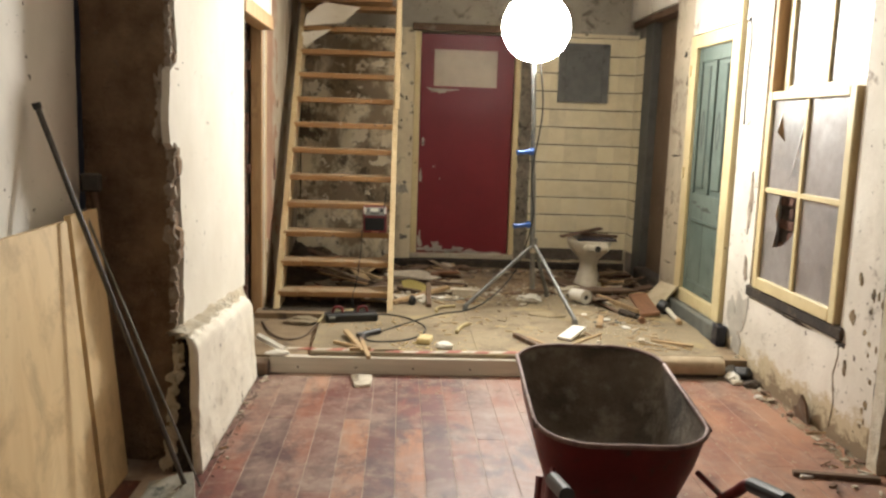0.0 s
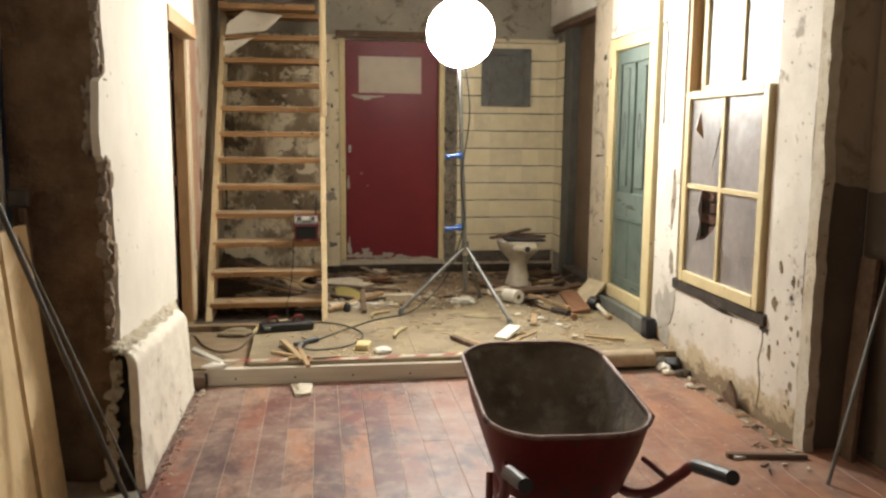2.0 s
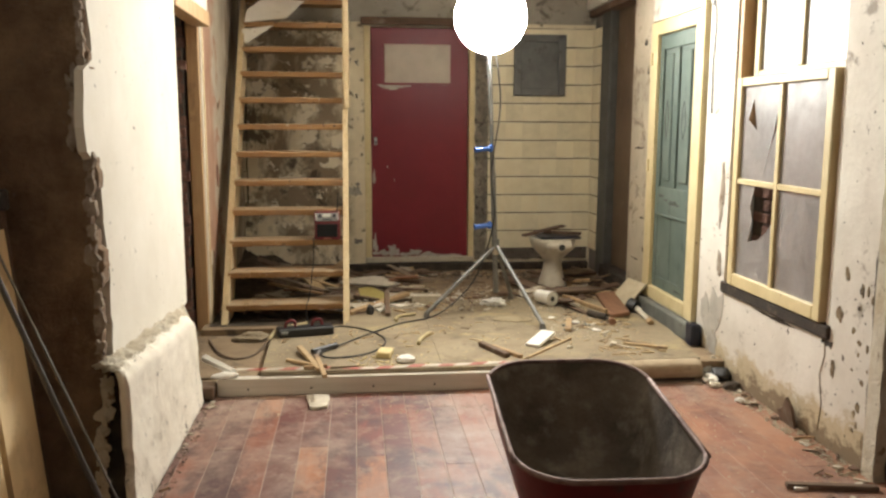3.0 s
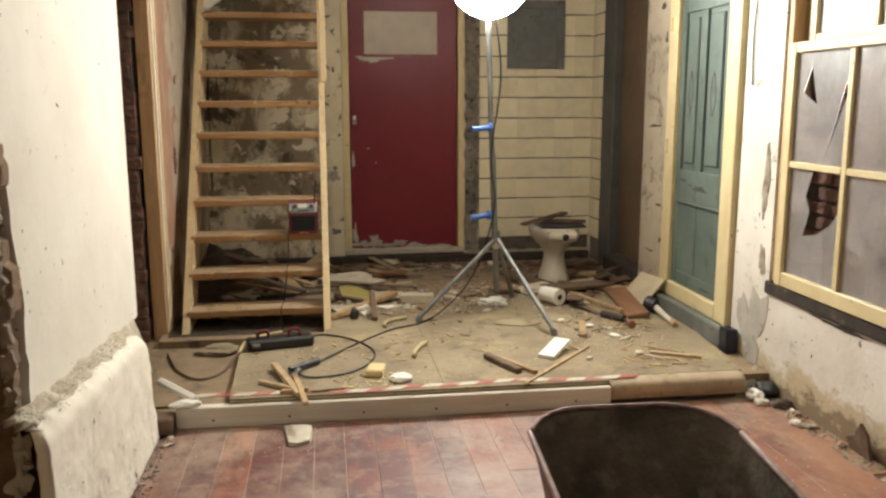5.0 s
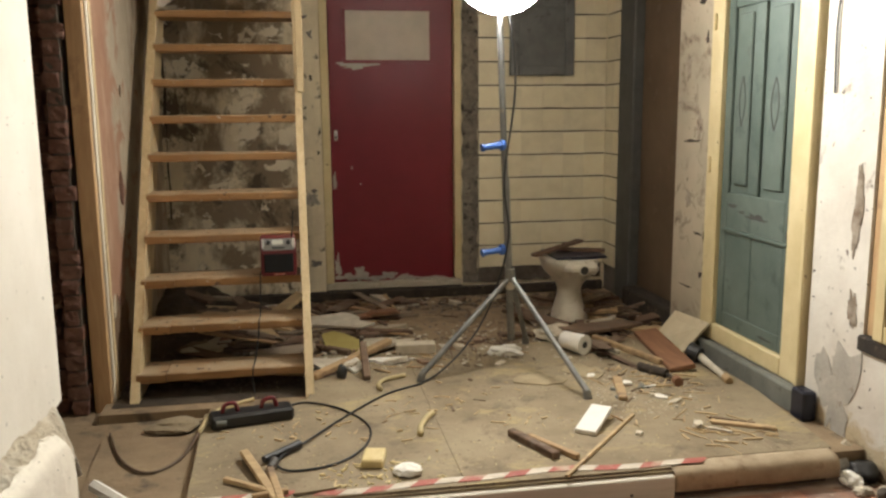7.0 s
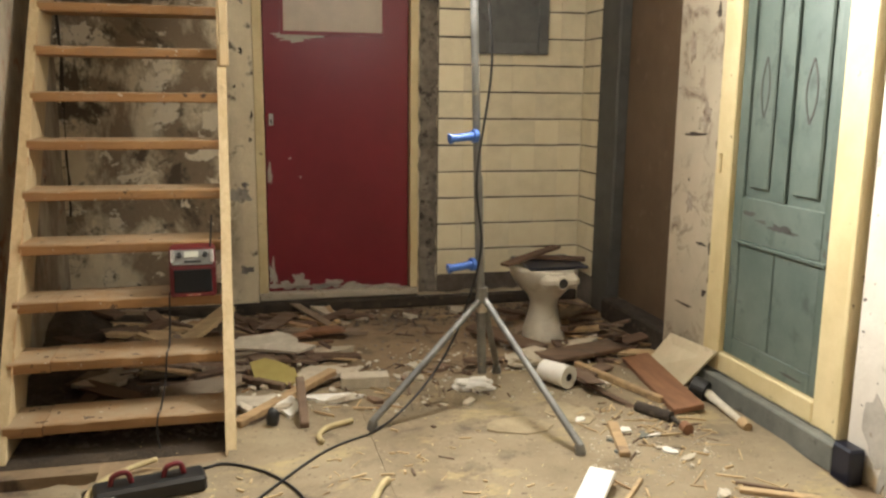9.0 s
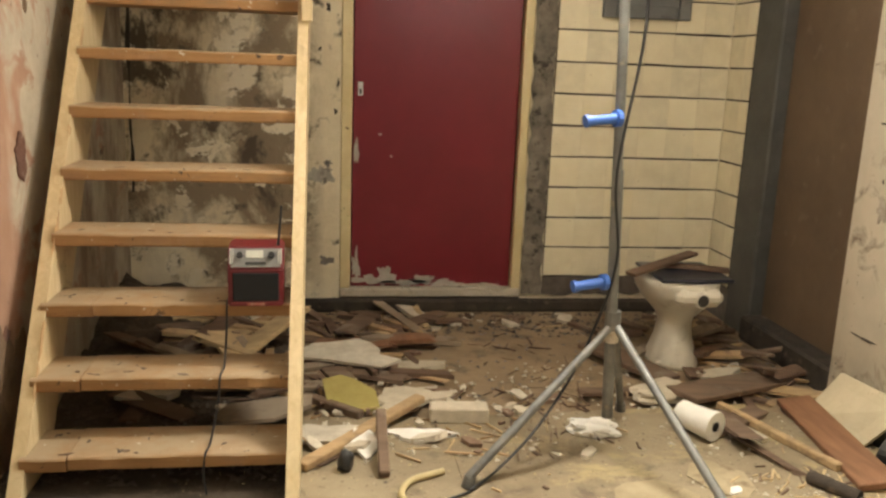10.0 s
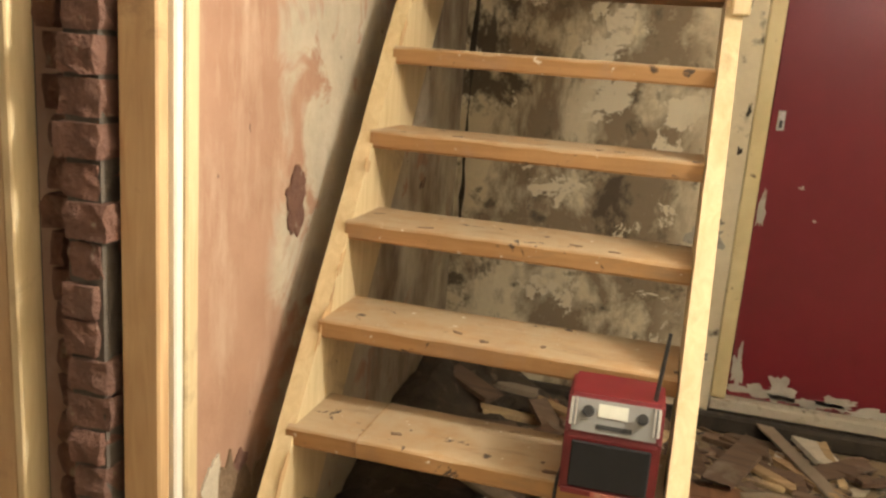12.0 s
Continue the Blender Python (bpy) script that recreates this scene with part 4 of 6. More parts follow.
# grey post and brown board of the recess beside the tiles
setting("recess_post", box(2.865, 3.0, 7.16, 7.40, 0.097, 2.33, bevel=0.008), M_GREYPAINT, "blue grey painted post beside the tiles", "post")
setting("recess_board", box(2.93, 2.96, 6.375, 7.158, 0.14, 2.3, bevel=0.004), M_BOARD, "brown hardboard panel closing the recess", "panel")
setting("recess_lintel", box(2.82, 3.0, 6.375, 7.655, 2.302, 2.358, bevel=0.006), M_OLD, "dark wooden lintel over the recess", "lintel")
setting("recess_plinth", box(2.82, 2.99, 6.375, 7.158, 0.097, 0.22, bevel=0.012), M_ROTSHADE, "dark brick foot of the recess", "plinth")


def work_lamp():
    lamp = thing("work_lamp", "bright work light on a galvanised tripod stand", "work light", (1.735, 5.96, DECK))
    z0 = DECK
    head = part("head", rod(bmesh.new(), (-0.065, 0, 1.78), (-0.065, 0, 1.83), 0.05, 0.07, 20), M_DARKSTEEL, lamp, "dark lamp socket")
    hub = Vector((LAMP_AT[0] - 1.735, LAMP_AT[1] - 5.96, LAMP_AT[2] - z0))
    face = Matrix.Translation(hub) @ Matrix.Rotation(radians(LAMP_TURN), 4, "Z") @ Matrix.Rotation(radians(90 + LAMP_TILT), 4, "X")
    # dome radius is oversized so its disc stands for the glare round the lamp
    bm = bmesh.new()
    lathe(bm, [(-0.008, 0.231, 0.231, 0, 0), (0.0, 0.235, 0.235, 0, 0), (0.013, 0.23, 0.23, 0, 0), (0.034, 0.2, 0.2, 0, 0), (0.052, 0.15, 0.15, 0, 0), (0.06, 0.06, 0.06, 0, 0)], 28)
    bm.transform(face)
    part("diffuser", bm, M_GLOW, head, "white light dome, widened to take in its glare", smooth=True)
    bm = bmesh.new()
    lathe(bm, [(-0.09, 0.10, 0.10, 0, 0), (-0.06, 0.19, 0.19, 0, 0), (-0.01, 0.231, 0.231, 0, 0)], 28)
    bm.transform(face)
    part("housing", bm, M_DARKSTEEL, lamp, "dark round lamp housing")
    part("pole", rod(bmesh.new(), (0.003, 0, 0.12), (-0.03, 0, 0.95), 0.0185), M_STEEL, lamp)
    part("upper_pole", rod(bmesh.new(), (-0.03, 0, 0.9), (-0.065, 0, 1.785), 0.016), M_STEEL, lamp)
    part("collar", rod(bmesh.new(), (-0.004, 0, 0.43), (-0.006, 0, 0.49), 0.027), M_STEEL, lamp, "steel collar")
    part("sticker", rod(bmesh.new(), (-0.004, 0, 0.385), (-0.005, 0, 0.425), 0.0225), M_TAPEWHITE, lamp, "pale paper sticker")
    for fx, fy in ((-0.50, -0.22), (0.20, -0.60), (0.17, 0.32)):
        leg = part("leg", rod(bmesh.new(), (0.0, 0, 0.45), (fx, fy, 0.03), 0.014), M_STEEL, lamp)
        part("foot", rod(bmesh.new(), (fx, fy, 0.0), (fx * 0.985, fy * 0.985, 0.035), 0.021, 0.018), M_STEEL, leg)
    for z, name in ((1.11, "upper"), (0.59, "lower")):
        knob = part("handle", rod(bmesh.new(), (-0.05, -0.01, z), (-0.15, -0.03, z - 0.01), 0.017, 0.015), M_BLUE, lamp, "blue plastic handle")
        part("flange", rod(bmesh.new(), (-0.042, -0.008, z), (-0.058, -0.012, z), 0.027), M_BLUE, knob)
        part("end_cap", rod(bmesh.new(), (-0.146, -0.029, z - 0.009), (-0.158, -0.031, z - 0.011), 0.02), M_BLUE, knob)
    part("cable", tube(bmesh.new(), [(-0.03, -0.03, 1.78), (0.01, -0.03, 1.4), (-0.045, -0.035, 0.95), (-0.02, -0.03, 0.66), (-0.07, 0.03, 0.38), (-0.15, 0.03, 0.20), (-0.27, -0.06, 0.09), (-0.40, -0.16, 0.02), (-0.5, -0.255, 0.006)], 0.005), M_BLACK, lamp, "black cable", smooth=True)
    return lamp


work_lamp()


def toilet():
    t = thing("toilet", "dusty cream ceramic toilet bowl with rubble on top", "toilet", (2.355, 6.88, 0.096))
    t.scale = (0.9, 0.95, 0.955)
    bm = bmesh.new()
    lathe(bm, [(0.0, 0.125, 0.16, 0, 0), (0.015, 0.125, 0.16, 0, 0), (0.06, 0.108, 0.14, 0, 0), (0.13, 0.088, 0.11, 0, 0), (0.19, 0.078, 0.10, 0, 0), (0.23, 0.088, 0.12, 0, 0.01), (0.27, 0.125, 0.165, 0, 0.015), (0.31, 0.165, 0.205, 0, 0.02), (0.35, 0.19, 0.228, 0, 0.02), (0.385, 0.2, 0.238, 0, 0.02), (0.405, 0.202, 0.24, 0, 0.02), (0.412, 0.196, 0.234, 0, 0.02), (0.412, 0.15, 0.19, 0, 0.02), (0.37, 0.13, 0.16, 0, 0.02), (0.28, 0.06, 0.08, 0, 0.02)], 36)
    part("bowl", bm, M_CERAMIC, t, smooth=True)
    part("back_ledge", box(-0.10, 0.135, -0.238, -0.10, 0.318, 0.40, bevel=0.03), M_CERAMIC, t)
    spout = part("inlet", rod(bmesh.new(), (0.02, -0.243, 0.355), (0.02, -0.19, 0.355), 0.034, 0.04, 20), M_CERAMIC, t, smooth=False)
    # solid black disc in place of the darkness inside the inlet
    part("inlet_hole", rod(bmesh.new(), (0.02, -0.2455, 0.355), (0.02, -0.241, 0.355), 0.027, None, 18), M_BLACK, spout, "black disc painted as the dark open hole")
    part("seat", box(-0.15, 0.215, -0.16, 0.2, 0.413, 0.430, bevel=0.007), M_NAVY, t, "dark navy plastic seat lid")
    return t


toilet()


def radio():
    r = thing("radio", "red jobsite radio with black speaker on a stair tread", "radio", (0.585, 6.06, 0.607), turn=2)
    r.scale = (0.9, 0.9, 0.9)
    bm = bmesh.new()
    slab(bm, [(-0.06, 0.0), (0.11, 0.0), (0.11, 0.205), (-0.025, 0.205), (-0.06, 0.135)], 0.19, Matrix.Translation((-0.095, 0, 0)) @ UPRIGHT_X)
    bmesh.ops.bevel(bm, geom=list(bm.edges), offset=0.008, segments=2, affect="EDGES")
    part("body", bm, M_RADIORED, r)
    part("speaker", box(-0.078, 0.078, -0.067, -0.0605, 0.022, 0.122, bevel=0.004), M_SPEAKER, r, "black speaker cloth")
    part("speaker_frame", box(-0.09, 0.09, -0.065, -0.0605, 0.004, 0.018, bevel=0.002), M_RADIORED, r)
    tilt = Matrix.Rotation(-math.atan2(0.035, 0.07), 3, "X")

    def face(name, u, v, w, h, d, m, parent, label=""):
        c = Vector((u, -0.0445, 0.17)) + tilt @ Vector((0, 0, v))
        n = tilt @ Vector((0, -1, 0))
        c += n * d
        return part(name, box(c.x - w / 2, c.x + w / 2, c.y - 0.002, c.y + 0.002, c.z - h / 2, c.z + h / 2, turn=tilt), m, parent, label)
    p = face("control_panel", 0, 0, 0.165, 0.066, 0.003, M_PANELGREY, r, "grey control panel")
    face("display", -0.004, 0.012, 0.058, 0.026, 0.006, M_SCREEN, p, "pale grey display")
    face("button_strip", 0, -0.02, 0.07, 0.009, 0.006, M_BLACK, p)
    for s in (-1, 1):
        face("bar", s * 0.085, 0.004, 0.006, 0.055, 0.008, M_CHROME, r, "bright metal roll bar")
        face("bar", s * 0.076, 0.004, 0.004, 0.055, 0.008, M_CHROME, r, "bright metal roll bar")
        c = Vector((s * 0.053, -0.052, 0.182))
        part("knob", rod(bmesh.new(), c, c + tilt @ Vector((0, -0.014, 0)), 0.012, 0.010, 16), M_BLACK, p)
    part("antenna", rod(bmesh.new(), (0.074, 0.0, 0.2), (0.086, 0.01, 0.345), 0.005, 0.004, 8), M_BLACK, r, "short black antenna")
    part("badge", box(-0.03, 0.03, -0.0675, -0.0655, 0.006, 0.016), M_TAPERED, r)


radio()


def wheelbarrow():
    w = thing("wheelbarrow", "dark red steel wheelbarrow with dirty empty tray", "wheelbarrow", (1.46, 2.725, 0.0), turn=-2)

    def ring(z, x, y0, y1, r, off=0.0):
        pts = []
        for cx, cy, a0 in ((x - r, y1 - r, 0), (-x + r, y1 - r, 90), (-x + r, y0 + r, 180), (x - r, y0 + r, 270)):
            for k in range(7):
                a = math.radians(a0 + 15 * k)
                px, py = cx + (r + off) * math.cos(a), cy + (r + off) * math.sin(a)
                pts.append(Vector((px, py, z + 0.10 * py)))
        return pts

    def shell(levels):
        bm = bmesh.new()
        loops = [[bm.verts.new(p) for p in lv] for lv in levels]
        n = len(loops[0])
        for a, c in zip(loops, loops[1:]):
            for k in range(n):
                bm.faces.new((a[k], a[(k + 1) % n], c[(k + 1) % n], c[k]))
        bm.faces.new(loops[-1])
        return bm
    outer = [ring(0.535, 0.264, -0.40, 0.40, 0.165), ring(0.42, 0.245, -0.355, 0.33, 0.15), ring(0.28, 0.20, -0.30, 0.22, 0.12), ring(0.255, 0.17, -0.27, 0.18, 0.11)]
    inner = [ring(0.537, 0.262, -0.398, 0.398, 0.165), ring(0.42, 0.239, -0.349, 0.324, 0.15), ring(0.29, 0.194, -0.294, 0.214, 0.12), ring(0.265, 0.16, -0.26, 0.17, 0.11)]
    tray = part("tray", shell(outer), M_BARROW, w, "scratched dark red tray", smooth=True)
    part("tray_lining", shell(inner), M_TRAY, tray, "dirty black brown inside", smooth=True)
    part("rim", tube(bmesh.new(), ring(0.537, 0.264, -0.40, 0.40, 0.165) + ring(0.537, 0.264, -0.40, 0.40, 0.165)[:1], 0.008, 8, 2), M_RUST, tray, "worn steel rim", smooth=True)
    for s in (-1, 1):
        bar = part("handle_bar", tube(bmesh.new(), [(s * 0.05, 0.44, 0.16), (s * 0.13, 0.2, 0.22), (s * 0.20, -0.15, 0.225), (s * 0.225, -0.37, 0.30), (s * 0.25, -0.54, 0.43), (s * 0.26, -0.62, 0.49), (s * 0.26, -0.83, 0.545)], 0.016, 10, 5), M_BARROW, w, "red tubular handle bar", smooth=True)
        part("grip", rod(bmesh.new(), (s * 0.26, -0.63, 0.493), (s * 0.26, -0.835, 0.547), 0.021, 0.019, 14), M_BLACK, bar, "black rubber grip")
        part("leg", tube(bmesh.new(), [(s * 0.2, 0.0, 0.225), (s * 0.22, -0.1, 0.03), (s * 0.22, -0.16, 0.014), (s * 0.23, -0.24, 0.03), (s * 0.225, -0.37, 0.30)], 0.014, 8, 4), M_BARROW, w, smooth=True)
        part("brace", rod(bmesh.new(), (s * 0.215, -0.345, 0.40), (s * 0.245, -0.5, 0.39), 0.009), M_BARROW, w)
    wheel = part("wheel", rod(bmesh.new(), (-0.03, 0.46, 0.17), (0.03, 0.46, 0.17), 0.10, None, 20), M_RUST, w, "steel wheel disc")
    bm = bmesh.new()
    circ = [(0, 0.46 + 0.13 * math.cos(a), 0.165 + 0.13 * math.sin(a)) for a in [k * math.tau / 16 for k in range(17)]]
    part("tyre", tube(bm, circ, 0.036, 8, 2), M_BLACK, wheel, "black rubber tyre", smooth=True)


wheelbarrow()


# ---- front room: things leaning on the walls ----
def leaning_panel():
    p = thing("plywood_panel", "pale yellow plywood panel leaning on the wall", "panel", (-0.285, 2.985, 0.0))
    lean = Matrix.Rotation(radians(-5), 4, "Y")
    for name, y0, y1, top, m, label in (("sheet", -1.9, -0.045, 1.03, M_PLY, ""), ("narrow_board", -0.005, 0.245, 1.045, M_PLY, ""), ("batten", -0.06, 0.01, 1.0, M_OLD, "dark batten behind the joint")):
        bm = box(-0.012, 0.012, y0, y1, 0.0, top) if name != "batten" else box(-0.026, -0.013, y0, y1, 0.003, top)
        bm.transform(lean)
        part(name, bm, m, p, label)


leaning_panel()
pole = thing("steel_bar", "long dark steel bar leaning against the wall", "bar", (0.0, 3.06, 0.0))
part("bar", rod(bmesh.new(), (0.0, 0.0, 0.0), (-0.425, -0.16, 1.40), 0.0095), M_DARKSTEEL, pole)
part("end_cap", rod(bmesh.new(), (-0.425, -0.16, 1.40), (-0.431, -0.162, 1.42), 0.014), M_BLACK, pole)
pole = thing("thin_rod", "thin grey metal rod leaning against the wall", "rod", (0.03, 3.12, 0.0))
part("rod", rod(bmesh.new(), (0.0, 0.0, 0.0), (-0.41, 0.02, 1.05), 0.0042), M_STEEL, pole)
pole = thing("thin_rod", "thin grey metal rod leaning against the wall", "rod", (2.69, 2.96, 0.0))
part("rod", rod(bmesh.new(), (0.0, 0.0, 0.0), (0.322, 0.11, 1.05), 0.008), M_STEEL, pole)
b = bmesh.new()
slab(b, blob(rng, 0.22, 0.3, 12, 0.3), 0.012, pose(-0.06, 3.0, 0.005, 12, -14, 20))
tagged(put(b, "plastic_sheet", M_CLOTH), "crumpled grey plastic sheet on the floor", "sheet")
tool = thing("long_tool", "dark long-handled tool leaning in the corner", "tool", (-0.31, 3.30, 0.0))
part("handle", rod(bmesh.new(), (0.0, 0.0, 0.0), (-0.08, -0.03, 1.12), 0.014), M_OLD, tool)
part("tool_head", box(-0.125, -0.05, -0.05, -0.015, 1.10, 1.17, bevel=0.008), M_DARKSTEEL, tool, "dark steel head")
plank = thing("brown_plank", "narrow brown plank leaning against the wall", "plank", (2.94, 3.2, 0.0))
part("board", box(0.0, 0.02, -0.05, 0.05, 0.0, 0.88, turn=Matrix.Rotation(radians(3), 3, "Y")), M_OLD, plank)

# broken ends of the cross wall
def stub_face(u, v):
    z = 2.77 * v
    course = math.floor(z / 0.068)
    jag = 0.034 * noise.noise(Vector((course * 7.3, 1.5, 0))) + 0.012 * noise.noise(Vector((z * 40, 9, 0)))
    end = (-0.165 if 1.29 < z < 1.56 else -0.118) + jag
    return (-0.459 + (end + 0.459) * u, 3.37 + 0.01 * (u > 0.97), z)


b = rough_grid(stub_face, 16, 150, (0, 0.05, 0), 0.02, 6.0, 1.0)
setting("wall_stub", b, M_BROWN, "broken brown end of a demolished wall", "wall")


def low_stub(u, v):
    z = 0.52 * v
    jag = 0.03 * noise.noise(Vector((math.floor(z / 0.05) * 5.1, 2.5, 0))) + 0.012 * noise.noise(Vector((z * 50, 4, 0)))
    return (-0.108 + (0.07 + jag * 0.3) * u, 3.25 + 0.02 * u + 0.17 * v, z)


# set back as a hollow, and coloured near black for the shade in it
b = rough_grid(low_stub, 8, 40, (0, 0.045, 0), 0.02, 9.0, 5.0)
setting("wall_stub_foot", b, M_ROTSHADE, "hollow behind the broken wall base, its shade painted dark", "wall")
for k in range(9):
    z = 0.05 + 0.052 * k
    b = bmesh.new()
    slab(b, torn(rng.uniform(0.03, 0.055), rng.uniform(0.055, 0.10), 22, 0.5), 0.012, pose(-0.118 + rng.uniform(-0.012, 0.014), 3.215 + 0.33 * z, z, 0, 0, rng.uniform(-20, 20)) @ UPRIGHT_Y)
    setting("wall_stub_flake", b, M_LEDGE, "loose plaster flake on the broken wall end", "wall")
for k in range(26):
    z = 0.6 + 0.083 * k
    b = bmesh.new()
    slab(b, torn(rng.uniform(0.02, 0.05), rng.uniform(0.05, 0.11), 20, 0.55), 0.014, pose((-0.168 if 1.29 < z < 1.56 else -0.122) + rng.uniform(-0.012, 0.006), 3.352, z, 0, 0, rng.uniform(-25, 10)) @ UPRIGHT_Y)
    setting("wall_stub_flake", b, M_EDGE, "ragged plaster layer on the broken wall end", "wall")

# bricks of the jamb in the passage
jamb = tagged(new("passage_jamb"), "rough red brick jamb inside the dark doorway", "wall", "", "structure")
for k in range(29):
    z = 0.062 + 0.0685 * k
    for x0, x1, y0 in ((-0.345, -0.256, 5.742), (-0.415, -0.352, 5.80)):
        shift = 0.02 * noise.noise(Vector((k * 0.31, x0 * 9, 3)))
        bm = box(x0 + rng.uniform(-0.01, 0.01), x1 + shift + rng.uniform(-0.03, 0.006), y0 + shift + rng.uniform(-0.012, 0.012), y0 + 0.07, z, z + rng.uniform(0.061, 0.0675))
        bmesh.ops.subdivide_edges(bm, edges=list(bm.edges), cuts=2, use_grid_fill=True)
        mid = sum((v.co for v in bm.verts), Vector()) / len(bm.verts)
        for v in bm.verts:
            away = v.co - mid
            corner = abs(away.x / 0.07) ** 2 + abs(away.z / 0.03) ** 2
            v.co -= away * min(0.16, 0.05 * corner) + Vector((rng.uniform(-0.004, 0.004), rng.uniform(-0.007, 0.004), rng.uniform(-0.002, 0.002)))
        part("brick", bm, M_BRICK, jamb)
part("mortar", box(-0.655, -0.25, 5.96, 5.99, 0.062, 2.06), M_MORTAR, jamb)
part("mortar", box(-0.338, -0.272, 5.756, 5.868, 0.062, 2.05), M_MORTAR, jamb, "pale crumbling mortar")

for y, z, a, c, m in ((6.27, 1.03, 0.10, 0.13, M_BRICK), (5.985, 0.33, 0.22, 0.46, M_BROWN), (6.13, 0.30, 0.24, 0.34, M_BROWN), (6.04, 0.50, 0.06, 0.05, M_BRICK), (5.935, 0.50, 0.07, 0.10, M_CHUNK), (6.40, 1.5, 0.03, 0.05, M_BROWN)):
    b = bmesh.new()
    slab(b, [(max(5.882 + 0.0004 * k, y + u), max(0.062 + 0.0004 * k, z + v)) for k, (u, v) in enumerate(torn(a, c, 40, 0.38))], 0.004, Matrix.Translation((-0.1695 + 0.05 * (a * c % 0.03), 0, 0)) @ UPRIGHT_X)
    setting("wall_stairs_patch", b, m, "broken patch where plaster has fallen off", "wall")

for y, z, a, c, m in ((4.86, 0.24, 0.22, 0.46, M_CEMENT), (3.62, 0.60, 0.04, 0.05, M_DAMP), (3.58, 0.78, 0.03, 0.05, M_DAMP), (3.64, 0.36, 0.03, 0.06, M_DAMP), (3.70, 0.455, 0.06, 0.03, M_ROTSHADE), (4.15, 0.458, 0.4, 0.018, M_ROTSHADE), (4.79, 0.62, 0.06, 0.16, M_EDGE), (4.80, 1.0, 0.05, 0.3, M_EDGE), (6.20, 0.9, 0.05, 0.08, M_EDGE), (6.10, 1.3, 0.06, 0.10, M_EDGE), (6.25, 1.6, 0.04, 0.12, M_EDGE)):
    b = bmesh.new()
    slab(b, [(y + u, max(0.02, z + v)) for u, v in torn(a, c, 40, 0.55)], 0.004, Matrix.Translation((2.7965, 0, 0)) @ UPRIGHT_X)
    setting("wall_right_patch", b, m, "rough patch where paint and plaster have come off", "wall")

for y, z, a, c in ((5.993, 1.63, 0.02, 0.06), (5.99, 1.50, 0.026, 0.09), (5.993, 1.40, 0.024, 0.05), (5.99, 1.33, 0.024, 0.06), (5.996, 1.19, 0.02, 0.05), (6.006, 0.725, 0.02, 0.06), (5.996, 0.58, 0.018, 0.04), (6.03, 0.515, 0.03, 0.03), (6.08, 0.73, 0.07, 0.014), (6.16, 1.22, 0.16, 0.016), (6.2, 0.42, 0.12, 0.012), (6.05, 1.75, 0.03, 0.05), (6.12, 1.95, 0.05, 0.04)):
    b = bmesh.new()
    slab(b, [(max(5.9925, y + u), z + v) for u, v in torn(a, c, 26, 0.6)], 0.003, Matrix.Translation((2.7977, 0, 0)) @ UPRIGHT_X)
    setting("wall_pier_mark", b, M_ROTSHADE, "dark chip where the plaster meets the frame", "wall")
for x, z, a, c, m in ((0.765, 0.81, 0.10, 0.09, M_GREY), (0.785, 0.775, 0.03, 0.025, M_BAREMORTAR), (0.80, 0.83, 0.02, 0.02, M_BAREMORTAR), (0.80, 0.86, 0.035, 0.03, M_DUSK), (0.848, 1.265, 0.018, 0.055, M_ROTSHADE), (0.835, 1.12, 0.014, 0.03, M_ROTSHADE), (0.80, 1.62, 0.025, 0.03, M_ROTSHADE), (0.76, 1.42, 0.02, 0.015, M_ROTSHADE), (0.79, 0.36, 0.06, 0.05, M_DUSK), (0.74, 2.0, 0.05, 0.04, M_DUSK), (0.80, 1.90, 0.03, 0.05, M_DUSK)):
    b = bmesh.new()
    slab(b, [(min(0.8605, x + u), z + v) for u, v in torn(a, c, 30, 0.7)], 0.003, Matrix.Translation((0, 7.6575, 0)) @ UPRIGHT_Y)
    setting("wall_back_mark", b, m, "dark mould spot on the plaster beside the door", "wall")

# brick wall seen through the window
brickwall = tagged(new("window_backing"), "limed red brick wall close behind the window", "wall", "", "structure")
protos = []
for k in range(5):
    bm = box(0, 0.03, 0, 0.205, 0, 0.052, bevel=0.004)
    for v in bm.verts:
        v.co += Vector((rng.uniform(-0.004, 0.004), rng.uniform(-0.004, 0.004), rng.uniform(-0.003, 0.003)))
    me = bpy.data.meshes.new("brick")
    bm.to_mesh(me)
    bm.free()
    me.materials.append(M_BRICK)
    protos.append(me)
for r in range(27):
    for c in range(5):
        if not -0.01 < c * 0.215 + (0.0 if r % 2 else -0.105) < 0.80:
            continue
        ob = new("brick", protos[(r * 3 + c) % 5])
        ob.location = (2.92, 3.715 + c * 0.215 + (0.0 if r % 2 else -0.105), 0.475 + r * 0.0665)
        ob.parent = brickwall

# cream wall tiles
tiles = tagged(new("tiled_wall"), "cream wall tiles with black open joints", "wall", "", "structure")
part("bedding", box(1.938, 2.86, 7.651, 7.658, 0.285, 2.205), M_GROUT, tiles, "black grout bed")
part("bedding", box(2.8685, 2.88, 7.402, 7.649, 0.285, 2.205), M_GROUT, tiles, "black grout bed")
setting("tile_return", box(2.882, 3.0, 7.402, 7.656, 0.097, 2.3), M_DUSK, "short return wall at the tiled corner", "wall")
tile_mesh = []
